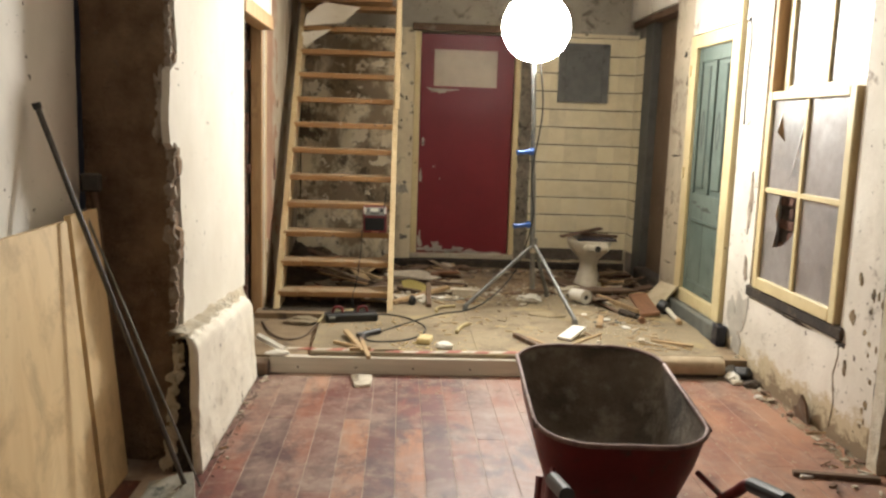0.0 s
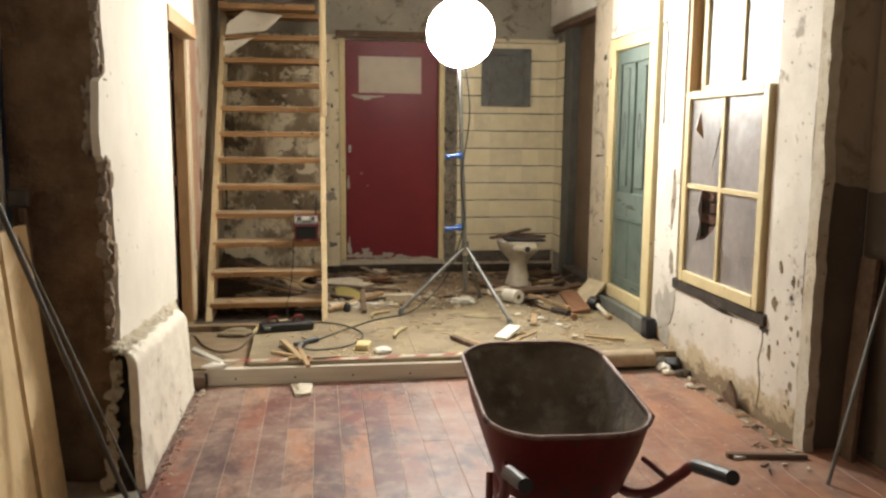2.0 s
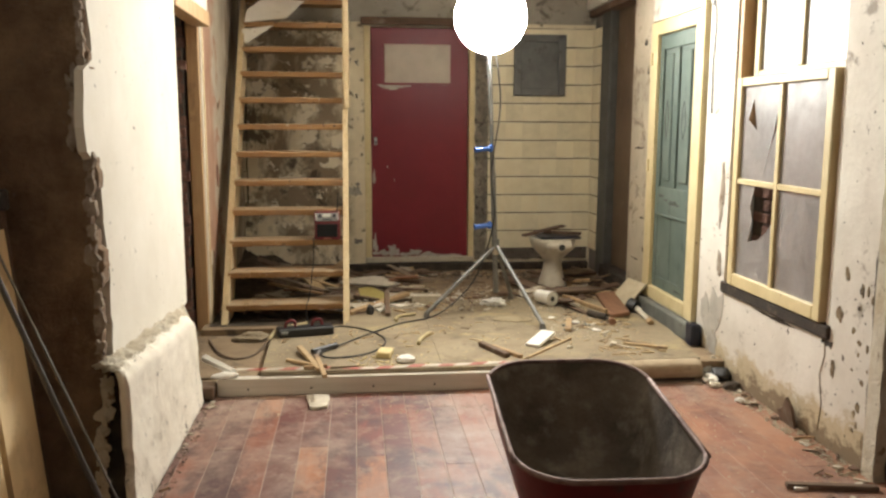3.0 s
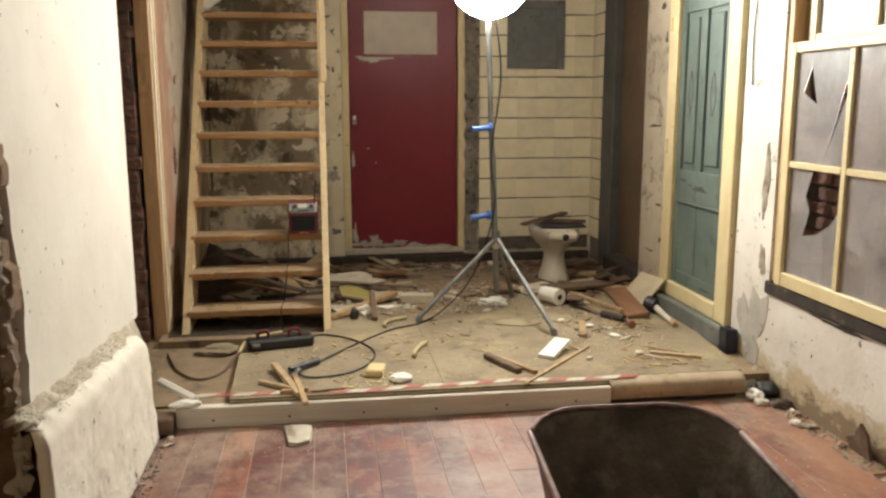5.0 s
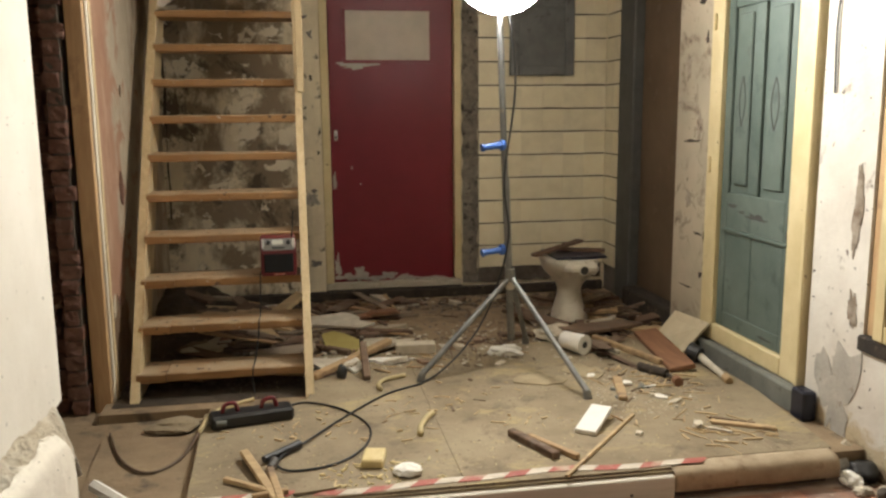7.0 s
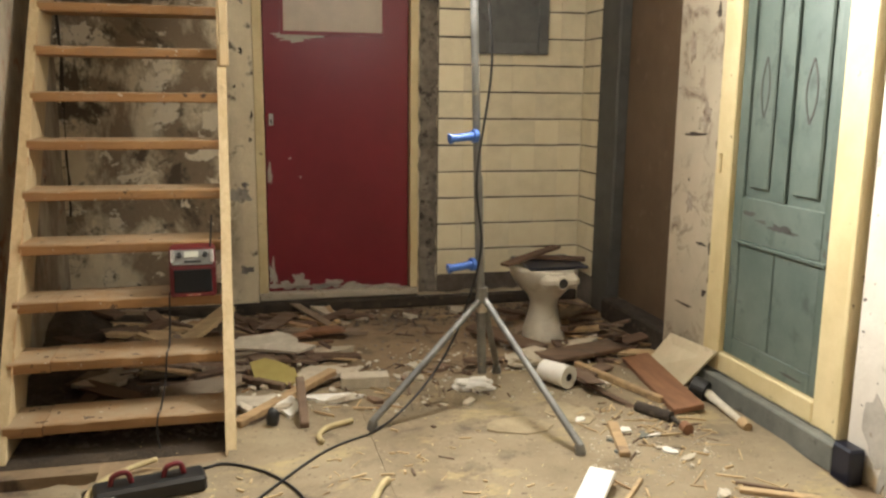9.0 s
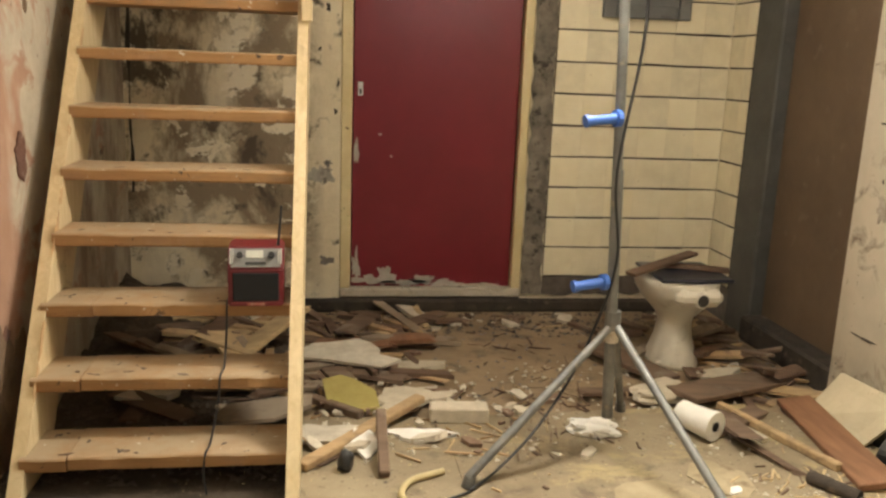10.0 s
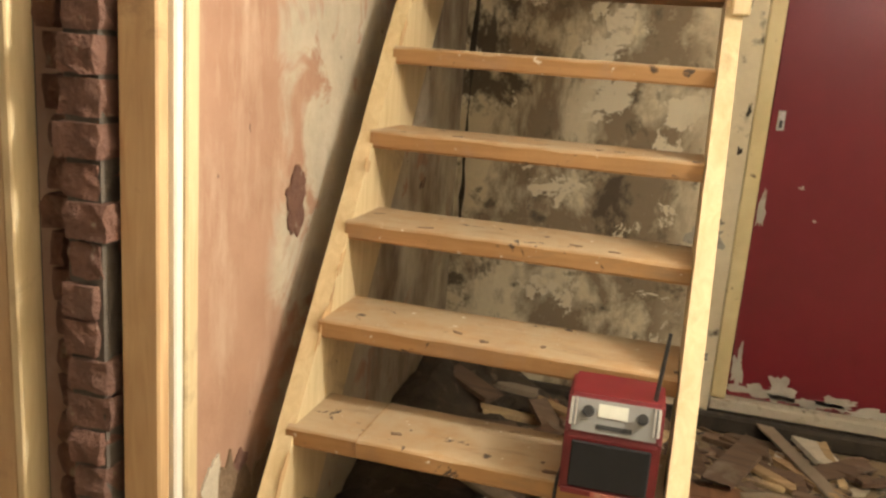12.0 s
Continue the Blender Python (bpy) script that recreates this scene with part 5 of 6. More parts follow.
for k in range(4):
    bm = box(0, 0.1529, -0.006, 0, 0, 0.1505, bevel=0.0012)
    for v in bm.verts:
        v.co += Vector((rng.uniform(-0.0006, 0.0006), rng.uniform(-0.0008, 0.0008), rng.uniform(-0.0012, 0.0012)))
    me = bpy.data.meshes.new("tile")
    bm.to_mesh(me)
    bm.free()
    me.materials.append(M_TILE)
    tile_mesh.append(me)
for r in range(12):
    for c in range(6):
        ob = new("tile", tile_mesh[rng.randrange(4)])
        ob.location = (1.940 + c * 0.1535, 7.650, 0.291 + r * 0.1598 + rng.uniform(-0.0015, 0.0015))
        ob.parent = tiles
    for c in range(2):
        ob = new("tile", tile_mesh[rng.randrange(4)])
        ob.matrix_basis = pose(2.8675, 7.6435 - c * 0.153, 0.291 + r * 0.1598, 0, 0, -90)
        ob.scale = (1, 1, 1) if c == 0 else (0.55, 1, 1)
        ob.parent = tiles

# red floorboards
boards = tagged(new("floor_boards"), "worn red painted floorboards under pale dust", "floor", "", "structure")
for c in range(31):
    x = -0.443 + 0.1215 * c
    if x > 3.02:
        break
    y = -2.2 - rng.uniform(0, 0.8)
    while y < 4.57:
        ln = rng.choice((0.7, 0.95, 1.3, 1.7, 2.1)) if y > 1.0 else 1.6
        y1 = min(y + ln, 4.572)
        lo = max(y, -2.195)
        left, right = (x, x + 0.1188)
        if y1 - lo > 0.03 and not (x < -0.12 and y1 > 3.2):
            bm = box(left, min(right, 3.018), lo, y1 - 0.0007, -0.02, rng.uniform(-0.001, 0.001), bevel=0.0009)
            part("floorboard", bm, M_FLOOR, boards)
        y = y1
        if y1 >= 4.572:
            break

# sheets on the raised floor and its front edge
sheets = tagged(new("floor_sheets"), "dusty tan hardboard sheets on the raised floor", "floor", "", "structure")


def sheet(corners, top, m=M_SHEET, bottom=0.0965, bev=0.009):
    bm = bmesh.new()
    slab(bm, corners, top - bottom, Matrix.Translation((0, 0, bottom)))
    bmesh.ops.bevel(bm, geom=[e for e in bm.edges if all(v.co.z > bottom + 0.001 and v.co.y < 4.61 for v in e.verts)], offset=bev, segments=2, affect="EDGES")
    return part("sheet", bm, m, sheets)


sheet([(0.285, 4.602), (1.228, 4.602), (1.222, 6.25), (0.72, 6.27), (0.70, 5.60), (0.26, 5.50)], DECK)
sheet([(1.2295, 4.602), (1.987, 4.602), (1.987, 4.668), (2.66, 4.668), (2.70, 5.0), (2.735, 5.3), (2.735, 5.9), (2.45, 6.32), (1.2235, 6.25)], DECK)
sheet([(-0.10, 4.70), (0.262, 4.70), (0.25, 5.50), (-0.15, 5.58)], 0.066, M_DIRT, 0.0565)
b = bmesh.new()
rows = []
for k in range(31):
    x = 1.99 + 0.655 * k / 30
    wob = 0.006 * noise.noise(Vector((x * 6, 2, 3)))
    rows.append([b.verts.new((x, 4.664 - (0.078 - wob) * math.sin(t * math.pi / 16), 0.03 + 0.084 * max(0.0, math.cos(t * math.pi / 16)) ** 0.3 if t < 8 else 0.03)) for t in range(9)] + [b.verts.new((x, 4.664, 0.03))])
for p, q in zip(rows, rows[1:]):
    for i in range(10):
        f = b.faces.new((p[i], q[i], q[(i + 1) % 10], p[(i + 1) % 10]))
        f.smooth = True
b.faces.new(rows[0])
b.faces.new(list(reversed(rows[-1])))
bmesh.ops.recalc_face_normals(b, faces=list(b.faces))
setting("raised_floor_edge", b, M_LITEDGE, "rounded tan edge of the raised floor, lightened as if lit", "trim")
setting("raised_floor_riser", box(0.27, 1.985, 4.628, 4.658, -0.015, 0.0705), M_MORTAR, "dark riser under the raised floor", "trim")
# solid dark strip drawn where the gap under the edge is
setting("raised_floor_riser_right", box(1.99, 2.62, 4.63, 4.658, -0.015, 0.0295), M_MORTAR, "dark strip filling the gap under the raised floor", "trim")
setting("raised_floor_lip", box(0.27, 1.985, 4.627, 4.657, 0.0715, 0.0955, bevel=0.004), M_SHEET, "tan hardboard lip along the floor edge", "trim")
setting("raised_floor_riser_side", box(0.0, 0.266, 4.632, 4.658, -0.015, 0.054), M_MORTAR, "dark riser beside the raised floor", "trim")
lum = thing("timber_batten", "grey planed batten screwed along the floor edge", "batten", (1.02, 4.60, 0.0))
part("batten", box(-0.955, 0.965, -0.022, 0.026, 0.001, 0.0945, bevel=0.004), M_LUMBER, lum)
for k in range(6):
    part("screw", rod(bmesh.new(), (-0.8 + k * 0.32, -0.0245, 0.037), (-0.8 + k * 0.32, -0.021, 0.037), 0.006, None, 8), M_DARKSTEEL, lum)
tape = thing("hazard_tape", "red and white hazard tape along the floor edge", "tape", (0.0, 4.634, DECK + 0.001))
for k in range(24):
    x = 0.12 + 0.083 * k
    if 0.58 < x < 0.68:
        continue
    wob = lambda q: 0.014 * math.sin(q * 5.3) + 0.008 * math.sin(q * 13)
    bm = bmesh.new()
    slab(bm, [(x, wob(x)), (x + 0.083, wob(x + 0.083)), (x + 0.118, 0.04 + wob(x + 0.1)), (x + 0.035, 0.04 + wob(x + 0.04))], 0.002)
    part("stripe", bm, M_TAPERED if k % 2 else M_TAPEWHITE, tape)


# ---- loose things and rubble on the floors ----
def lay(name, bm, material, x, y, z, label, category, turn=0.0, tip=0.0, roll=0.0, group="", smooth=False):
    """Lays one piece on the support at height z, its lowest point touching."""
    m = Euler((radians(tip), radians(roll), radians(turn))).to_matrix().to_4x4()
    bm.transform(m)
    low = min(v.co.z for v in bm.verts)
    bm.transform(Matrix.Translation((0, 0, -low)))
    ob = put(bm, name, material, smooth)
    ob.location = (x, y, z)
    return tagged(ob, label, category, group)


def stick(bm, a, b, w, h):
    d = Vector(b) - Vector(a)
    return bx(bm, -d.length / 2, d.length / 2, -w / 2, w / 2, 0, h, bevel=min(w, h) * 0.15)


def stick_at(a, b, w, h, m, name, label, category, z=DECK, tip=0.0, roll=0.0, group=""):
    d = Vector(b) - Vector(a)
    return lay(name, stick(bmesh.new(), a, b, w, h), m, (a[0] + b[0]) / 2, (a[1] + b[1]) / 2, z, label, category, math.degrees(math.atan2(d.y, d.x)), tip, roll, group)


def chunk(a, c, h, wild=0.25, n=9):
    bm = bmesh.new()
    slab(bm, blob(rng, a, c, n, wild), h)
    for v in bm.verts:
        v.co += Vector((rng.uniform(-1, 1), rng.uniform(-1, 1), 0.0 if v.co.z == 0 else rng.uniform(-1, 0.4))) * h * 0.25
    return bm


def slab_piece(outline, h):
    bm = bmesh.new()
    slab(bm, outline, h)
    for v in bm.verts:
        v.co += Vector((rng.uniform(-1, 1), rng.uniform(-1, 1), 0)) * 0.004
    return bm


def lump(a, c, h, seed, rough=0.35):
    """A crumpled or broken lump with an uneven surface."""
    bm = bmesh.new()
    bmesh.ops.create_icosphere(bm, subdivisions=3, radius=1.0)
    for v in bm.verts:
        d = 1 + rough * noise.fractal(v.co * 1.7 + Vector((seed * 3.1, seed, 0)), 1.0, 2.0, 4)
        v.co = Vector((v.co.x * a / 2 * d, v.co.y * c / 2 * d, max(v.co.z, -0.55) * h / 2 * d))
    return bm


lay("ceramic_tile", box(-0.044, 0.044, -0.11, 0.11, 0, 0.02, bevel=0.003), M_FOAM, 1.85, 5.05, DECK, "white rectangular tile tipped up on a knob", "tile", -38, 9)
lay("black_knob", lump(0.06, 0.05, 0.05, 41, 0.2), M_BLACK, 1.865, 5.115, DECK, "small black knob under the white tile", "knob", smooth=True)
lay("foam_chunk", lump(0.105, 0.085, 0.045, 5, 0.2), M_FOAM, 1.04, 4.74, DECK, "small white foam chunk on the boards", "foam")
lay("foam_block", box(-0.04, 0.04, -0.06, 0.06, 0, 0.035, bevel=0.006), M_YELLOW, 0.93, 4.86, DECK, "yellow foam block on the boards", "foam", -12)
lay("plaster_slab", slab_piece([(-0.06, 0.09), (-0.02, 0.10), (0.055, 0.085), (0.06, 0.03), (0.05, -0.075), (0.0, -0.10), (-0.035, -0.085), (-0.045, 0.0)], 0.016), M_CHUNK, 0.58, 4.43, 0.0015, "pale plaster slab on the red floorboards", "plaster")
lay("plaster_slab", chunk(0.26, 0.10, 0.014, 0.42, 13), M_CHUNK, 1.95, 4.08, 0.0015, "pale plaster slab on the red floorboards", "plaster", 15)
for a, c, w, h in (((0.455, 4.99), (0.585, 4.60), 0.032, 0.02), ((0.40, 4.80), (0.60, 4.63), 0.02, 0.018), ((0.555, 4.83), (0.615, 4.48), 0.025, 0.02), ((0.50, 4.64), (0.62, 4.66), 0.02, 0.02)):
    stick_at(a, c, w, h, M_SCRAP, "wood_offcut", "pale splintered wood offcut on the boards", "wood scrap", roll=rng.uniform(-3, 3), group="wood offcuts")
stick_at((2.05, 5.12), (1.585, 4.60), 0.014, 0.012, M_SCRAP, "thin_lath", "thin pale wooden lath on the boards", "wood scrap")
stick_at((1.49, 5.02), (1.60, 4.76), 0.035, 0.028, M_OLD, "dark_offcut", "dark brown wood offcut on the boards", "wood scrap")
stick_at((1.55, 4.97), (1.675, 4.74), 0.025, 0.022, M_SCRAP, "wood_offcut", "brown wood offcut on the boards", "wood scrap")
stick_at((2.33, 4.98), (2.55, 4.86), 0.03, 0.015, M_SCRAP, "wood_offcut", "brown wood offcut on the boards", "wood scrap")
stick_at((2.35, 5.03), (2.50, 4.93), 0.012, 0.01, M_OLD, "dark_offcut", "thin dark wood splinter on the boards", "wood scrap")
stick_at((2.62, 6.30), (2.52, 5.62), 0.13, 0.025, M_REDWOOD, "short_plank", "red brown broken plank on the rubble", "plank", tip=10, z=DECK)
stick_at((2.30, 6.28), (2.47, 5.76), 0.03, 0.03, M_SCRAP, "wood_offcut", "pale square batten piece on the rubble", "wood scrap")
stick_at((2.25, 6.22), (2.33, 5.98), 0.03, 0.02, M_CHUNK, "white_strip", "white painted wood strip on the rubble", "wood scrap")
stick_at((1.98, 6.95), (2.22, 6.55), 0.13, 0.022, M_OLD, "dark_board", "dark brown board beside the toilet", "plank", roll=3)
stick_at((2.15, 6.30), (2.66, 6.55), 0.16, 0.022, M_OLD, "dark_board", "dark brown board on the rubble", "plank", roll=4)
stick_at((2.16, 5.58), (2.08, 5.30), 0.04, 0.02, M_SCRAP, "wood_offcut", "pale wood offcut on the boards", "wood scrap")
pipe = thing("drain_pipe", "short dark grey drain pipe on the boards", "pipe", (2.36, 5.62, DECK))
part("tube", rod(bmesh.new(), (-0.035, 0.08, 0.022), (0.045, -0.06, 0.022), 0.022, None, 14), M_ROTSHADE, pipe)
part("rusty_end", rod(bmesh.new(), (0.05, -0.15, 0.022), (0.045, -0.19, 0.022), 0.022, None, 12), M_REDWOOD, pipe, "rusty brown end piece")
part("neck", rod(bmesh.new(), (0.045, -0.06, 0.02), (0.05, -0.15, 0.02), 0.009, None, 10), M_ROTSHADE, pipe)
lean = thing("plasterboard_piece", "cream board piece leaning against the wall", "board", (2.74, 6.05, 0.097))
bm = bmesh.new()
low_edge = [Vector((-0.075, -0.12, 0.02)), Vector((-0.115, 0.20, 0.0))]
top_edge = [Vector((0.040, 0.215, 0.165)), Vector((0.022, -0.21, 0.20))]
fore = [bm.verts.new(p) for p in low_edge + top_edge]
rear = [bm.verts.new(p + Vector((0.011, 0, -0.003))) for p in low_edge + top_edge]
bm.faces.new(fore)
bm.faces.new(rear[::-1])
for k in range(4):
    bm.faces.new((fore[k], fore[(k + 1) % 4], rear[(k + 1) % 4], rear[k]))
part("board", bm, M_CREAMBOARD, lean)
brush = thing("old_fixture", "black round fixture with a pale handle", "fixture", (2.66, 5.72, DECK))
part("cap", rod(bmesh.new(), (-0.02, 0.08, 0.05), (0.015, 0.03, 0.04), 0.05, 0.042, 18), M_BLACK, brush, "black rubber cap")
part("handle", rod(bmesh.new(), (0.015, 0.03, 0.035), (0.0, -0.26, 0.014), 0.02, 0.013, 12), M_CHUNK, brush, "pale handle")
part("tip", rod(bmesh.new(), (0.0, -0.25, 0.016), (-0.005, -0.30, 0.014), 0.022, 0.018, 12), M_SCRAP, brush)
roll = thing("paper_roll", "white paper roll lying on a sheet", "roll", (2.128, 6.043, DECK + 0.003))
bm = rod(bmesh.new(), (-0.05, 0.085, 0.053), (0.02, -0.045, 0.053), 0.046, 0.053, 26)
part("paper", bm, M_FOAM, roll)
# solid black disc in place of the darkness inside the roll
part("core", rod(bmesh.new(), (0.0197, -0.0445, 0.053), (0.0207, -0.0463, 0.053), 0.018, None, 16), M_BLACK, roll, "black disc painted as the dark hollow core")
lay("paper_sheet", chunk(0.19, 0.26, 0.004, 0.12, 7), M_PAPER, 2.05, 5.74, DECK, "crumpled tan paper sheet on the boards", "paper", 20)
lay("paper_sheet", chunk(0.30, 0.16, 0.006, 0.25, 9), M_PAPER, 1.79, 5.65, DECK, "torn tan paper on the boards", "paper", -8)
lay("plaster_lump", lump(0.17, 0.12, 0.055, 8, 0.5), M_FOAM, 1.745, 6.09, DECK, "broken white plaster lump on the boards", "plaster", -10)
lay("plaster_lump", lump(0.26, 0.17, 0.07, 8), M_CHUNK, 2.12, 6.40, DECK, "broken white plaster lump on the boards", "plaster", 25)
lay("white_block", box(-0.105, 0.105, -0.04, 0.04, 0, 0.055, bevel=0.004), M_CHUNK, 1.28, 6.23, DECK, "pale rectangular block lying on the boards", "block", -5)
lay("yellow_sheet", chunk(0.20, 0.26, 0.006, 0.34, 8), M_CARD, 0.90, 6.40, DECK, "bent yellow card on the rubble", "card", 20, 14)
lay("plaster_slab", chunk(0.46, 0.22, 0.014, 0.34, 14), M_CHUNK, 0.86, 6.82, 0.14, "large pale plaster slab on the rubble", "plaster", -12, 8)
lay("plaster_slab", chunk(0.24, 0.14, 0.014, 0.34, 13), M_CHUNK, 0.80, 6.12, DECK, "pale plaster slab on the rubble", "plaster", 5)
lay("plaster_slab", chunk(0.34, 0.2, 0.014, 0.42, 14), M_CHUNK, 1.12, 6.42, DECK, "pale plaster slab on the rubble", "plaster", 30)
lay("plaster_slab", chunk(0.2, 0.1, 0.014, 0.42, 14), M_FOAM, 1.12, 6.10, DECK, "white plaster fragment on the boards", "plaster", -6)
lay("plaster_slab", chunk(0.09, 0.16, 0.014, 0.42, 13), M_FOAM, 0.93, 6.02, DECK, "white plaster fragment on the boards", "plaster", 10, 12)
stick_at((0.73, 5.87), (1.15, 6.32), 0.045, 0.03, M_SCRAP, "wood_offcut", "yellowish broken batten on the rubble", "wood scrap", roll=-3)
stick_at((0.985, 5.80), (0.985, 6.06), 0.035, 0.03, M_OLD, "dark_offcut", "dark upright wood offcut on the boards", "wood scrap", roll=-25)
stick_at((0.70, 6.45), (0.93, 6.25), 0.035, 0.03, M_OLD, "dark_offcut", "dark wood offcut on the boards", "wood scrap")
tube_piece = thing("bent_cable", "short bent yellow cable on the boards", "cable", (0, 0, DECK))
part("cable", tube(bmesh.new(), [(1.035, 5.64, 0.012), (1.03, 5.70, 0.012), (1.07, 5.77, 0.013), (1.17, 5.82, 0.012)], 0.011), M_HOSE, tube_piece, smooth=True)
tube_piece = thing("bent_cable", "short bent yellow cable on the boards", "cable", (0, 0, DECK))
part("cable", tube(bmesh.new(), [(1.135, 5.07, 0.012), (1.15, 5.15, 0.012), (1.19, 5.25, 0.012), (1.22, 5.29, 0.012)], 0.013), M_HOSE, tube_piece, smooth=True)
lay("tan_triangle", chunk(0.22, 0.16, 0.008, 0.1, 3), M_SHEET, 0.70, 4.70, DECK + 0.004, "tan hardboard triangle on the floor edge", "board", 100)

lay("rubber_lump", lump(0.05, 0.05, 0.085, 52, 0.25), M_BLACK, 0.867, 5.867, DECK, "small black rubber lump on the boards", "debris", smooth=True)
lay("tan_board", slab_piece([(-0.17, -0.05), (0.0, -0.085), (0.16, -0.04), (0.19, 0.03), (0.05, 0.06), (-0.12, 0.07), (-0.19, 0.01)], 0.014), M_GREYWOOD, 0.590, 6.290, DECK + 0.012, "pale tan broken board on the rubble", "board", 24, 6)
for k in range(9):
    lay("plaster_chip", chunk(rng.uniform(0.03, 0.075), rng.uniform(0.02, 0.05), 0.008, 0.4, 7), rng.choice((M_FOAM, M_CHUNK, M_PLANTH)), 2.198 + rng.gauss(0, 0.09), 5.455 + rng.gauss(0, 0.12), DECK, "pale broken plaster chip on the boards", "plaster", rng.uniform(0, 360), rng.uniform(-5, 5), 0.0, "chips on the boards")

# tool case, cables and plug
case = thing("tool_case", "flat black tool case with red clips", "tool case", (0.465, 5.37, DECK), turn=12)
part("tray", box(-0.17, 0.17, -0.05, 0.05, 0.0, 0.055, bevel=0.01), M_BLACK, case)
for x in (-0.09, 0.07):
    part("clip", tube(bmesh.new(), [(x - 0.03, 0.0, 0.05), (x - 0.018, 0.0, 0.085), (x + 0.022, 0.0, 0.09), (x + 0.035, 0.0, 0.05)], 0.009), M_RADIORED, case, "red plastic clip", smooth=True)
part("lever", rod(bmesh.new(), (-0.15, -0.051, 0.03), (-0.11, -0.056, 0.03), 0.012), M_PLANTH, case)
lead = thing("power_cable", "black power cable looped over the boards", "cable", (0, 0, DECK))
part("cable", tube(bmesh.new(), [(1.235, 5.70, 0.006), (1.05, 5.58, 0.006), (0.85, 5.33, 0.007), (0.70, 5.10, 0.012), (0.58, 4.92, 0.012), (0.63, 4.83, 0.007), (0.80, 4.87, 0.006), (0.915, 5.02, 0.006), (0.94, 5.22, 0.006), (0.84, 5.43, 0.006), (0.70, 5.54, 0.006), (0.62, 5.52, 0.006)], 0.0046), M_BLACK, lead, smooth=True)
part("plug", rod(bmesh.new(), (0.66, 5.04, 0.02), (0.53, 4.92, 0.02), 0.018, 0.013, 14), M_BLACK, lead, "black cable coupling")
part("plug", rod(bmesh.new(), (0.57, 4.90, 0.02), (0.555, 4.84, 0.018), 0.018, 0.013, 14), M_DARKSTEEL, lead, "grey plug")
cord = thing("beige_cable", "brown and yellow cable on the low floor strip", "cable", (0, 0, 0.067))
part("cable", tube(bmesh.new(), [(-0.12, 5.45, 0.008), (-0.02, 5.16, 0.008), (0.10, 5.02, 0.008), (0.20, 5.12, 0.008), (0.262, 5.25, 0.06)], 0.006), M_CORD, cord, "brown cable", smooth=True)
part("cable_end", tube(bmesh.new(), [(0.262, 5.25, 0.06), (0.30, 5.42, 0.075), (0.38, 5.56, 0.06), (0.46, 5.62, 0.058)], 0.010), M_HOSE, cord, "yellow cable end", smooth=True)
lay("tan_cloth", lump(0.22, 0.15, 0.05, 21), M_SHEET, 0.14, 5.47, 0.067, "small tan cloth bundle on the floor", "cloth", 10)
trim_piece = thing("white_trim", "broken white plastic trim in the corner", "trim piece", (0.06, 4.66, 0.0955))
bm = bmesh.new()
rod(bm, (-0.085, 0.10, 0.062), (0.085, -0.045, 0.024), 0.022, 0.019, 6)
part("trim", bm, M_FOAM, trim_piece)
bm = lump(0.13, 0.06, 0.034, 33, 0.25)
bm.transform(Matrix.Translation((0.045, -0.062, 0.0125)) @ Matrix.Rotation(radians(8), 4, "Z"))
part("trim_end", bm, M_FOAM, trim_piece)
lay("dark_block", box(-0.045, 0.045, -0.05, 0.05, 0, 0.075, bevel=0.008), M_OLD, 0.015, 4.56, 0.0015, "small dark wood block at the floor edge", "block")
for k, (x, y, a, c, h, m, name, label, cat) in enumerate((
        (2.71, 4.70, 0.14, 0.11, 0.10, M_CLOTH, "rag", "grey green crumpled rag in the gutter", "rag"),
        (2.755, 4.60, 0.10, 0.12, 0.085, M_BLACK, "rag", "black crumpled rag in the gutter", "rag"),
        (2.69, 4.585, 0.12, 0.08, 0.05, M_FOAM, "plaster_lump", "white plaster lump in the gutter", "plaster"),
        (2.715, 4.83, 0.10, 0.14, 0.10, M_FOAM, "plaster_lump", "white plaster lump in the gutter", "plaster"),
        (2.765, 4.72, 0.06, 0.08, 0.12, M_CHUNK, "plaster_lump", "pale broken plaster lump in the gutter", "plaster"),
        (2.68, 4.50, 0.07, 0.05, 0.03, M_CHUNK, "plaster_lump", "pale broken plaster lump in the gutter", "plaster"),
        (2.74, 4.93, 0.07, 0.06, 0.09, M_DUSK, "mortar_lump", "grey mortar lump in the gutter", "mortar"),
        (2.75, 4.45, 0.06, 0.09, 0.05, M_MORTAR, "mortar_lump", "dark mortar lump in the gutter", "mortar"),
        (2.70, 4.25, 0.05, 0.04, 0.03, M_FOAM, "plaster_lump", "white plaster lump at the wall foot", "plaster"))):
    lay(name, lump(a, c, h, k + 2), m, x, y, 0.0015, label, cat, k * 37, smooth=m in (M_CLOTH, M_BLACK))
stick_at((2.42, 3.28), (2.76, 3.22), 0.03, 0.02, M_OLD, "dark_offcut", "dark splintered wood strip on the floor", "wood scrap", z=0.0015)
lay("plaster_chip", chunk(0.09, 0.05, 0.014, 0.2, 8), M_FOAM, 2.48, 3.27, 0.0015, "white plaster chip on the floorboards", "plaster", 30)

lay("wood_shard", slab_piece([(-0.07, 0.0), (0.06, 0.0), (0.075, 0.05), (0.02, 0.075), (-0.03, 0.14), (-0.065, 0.10)], 0.014), M_OLD, 2.772, 3.93, 0.0015, "dark broken board shard leaning on the wall foot", "wood scrap", 90, 78)
# rubble on top of the toilet
stick_at((2.10, 6.80), (2.47, 7.0), 0.06, 0.016, M_OLD, "broken_plank", "broken brown plank on the toilet", "plank", z=0.507, roll=-7)
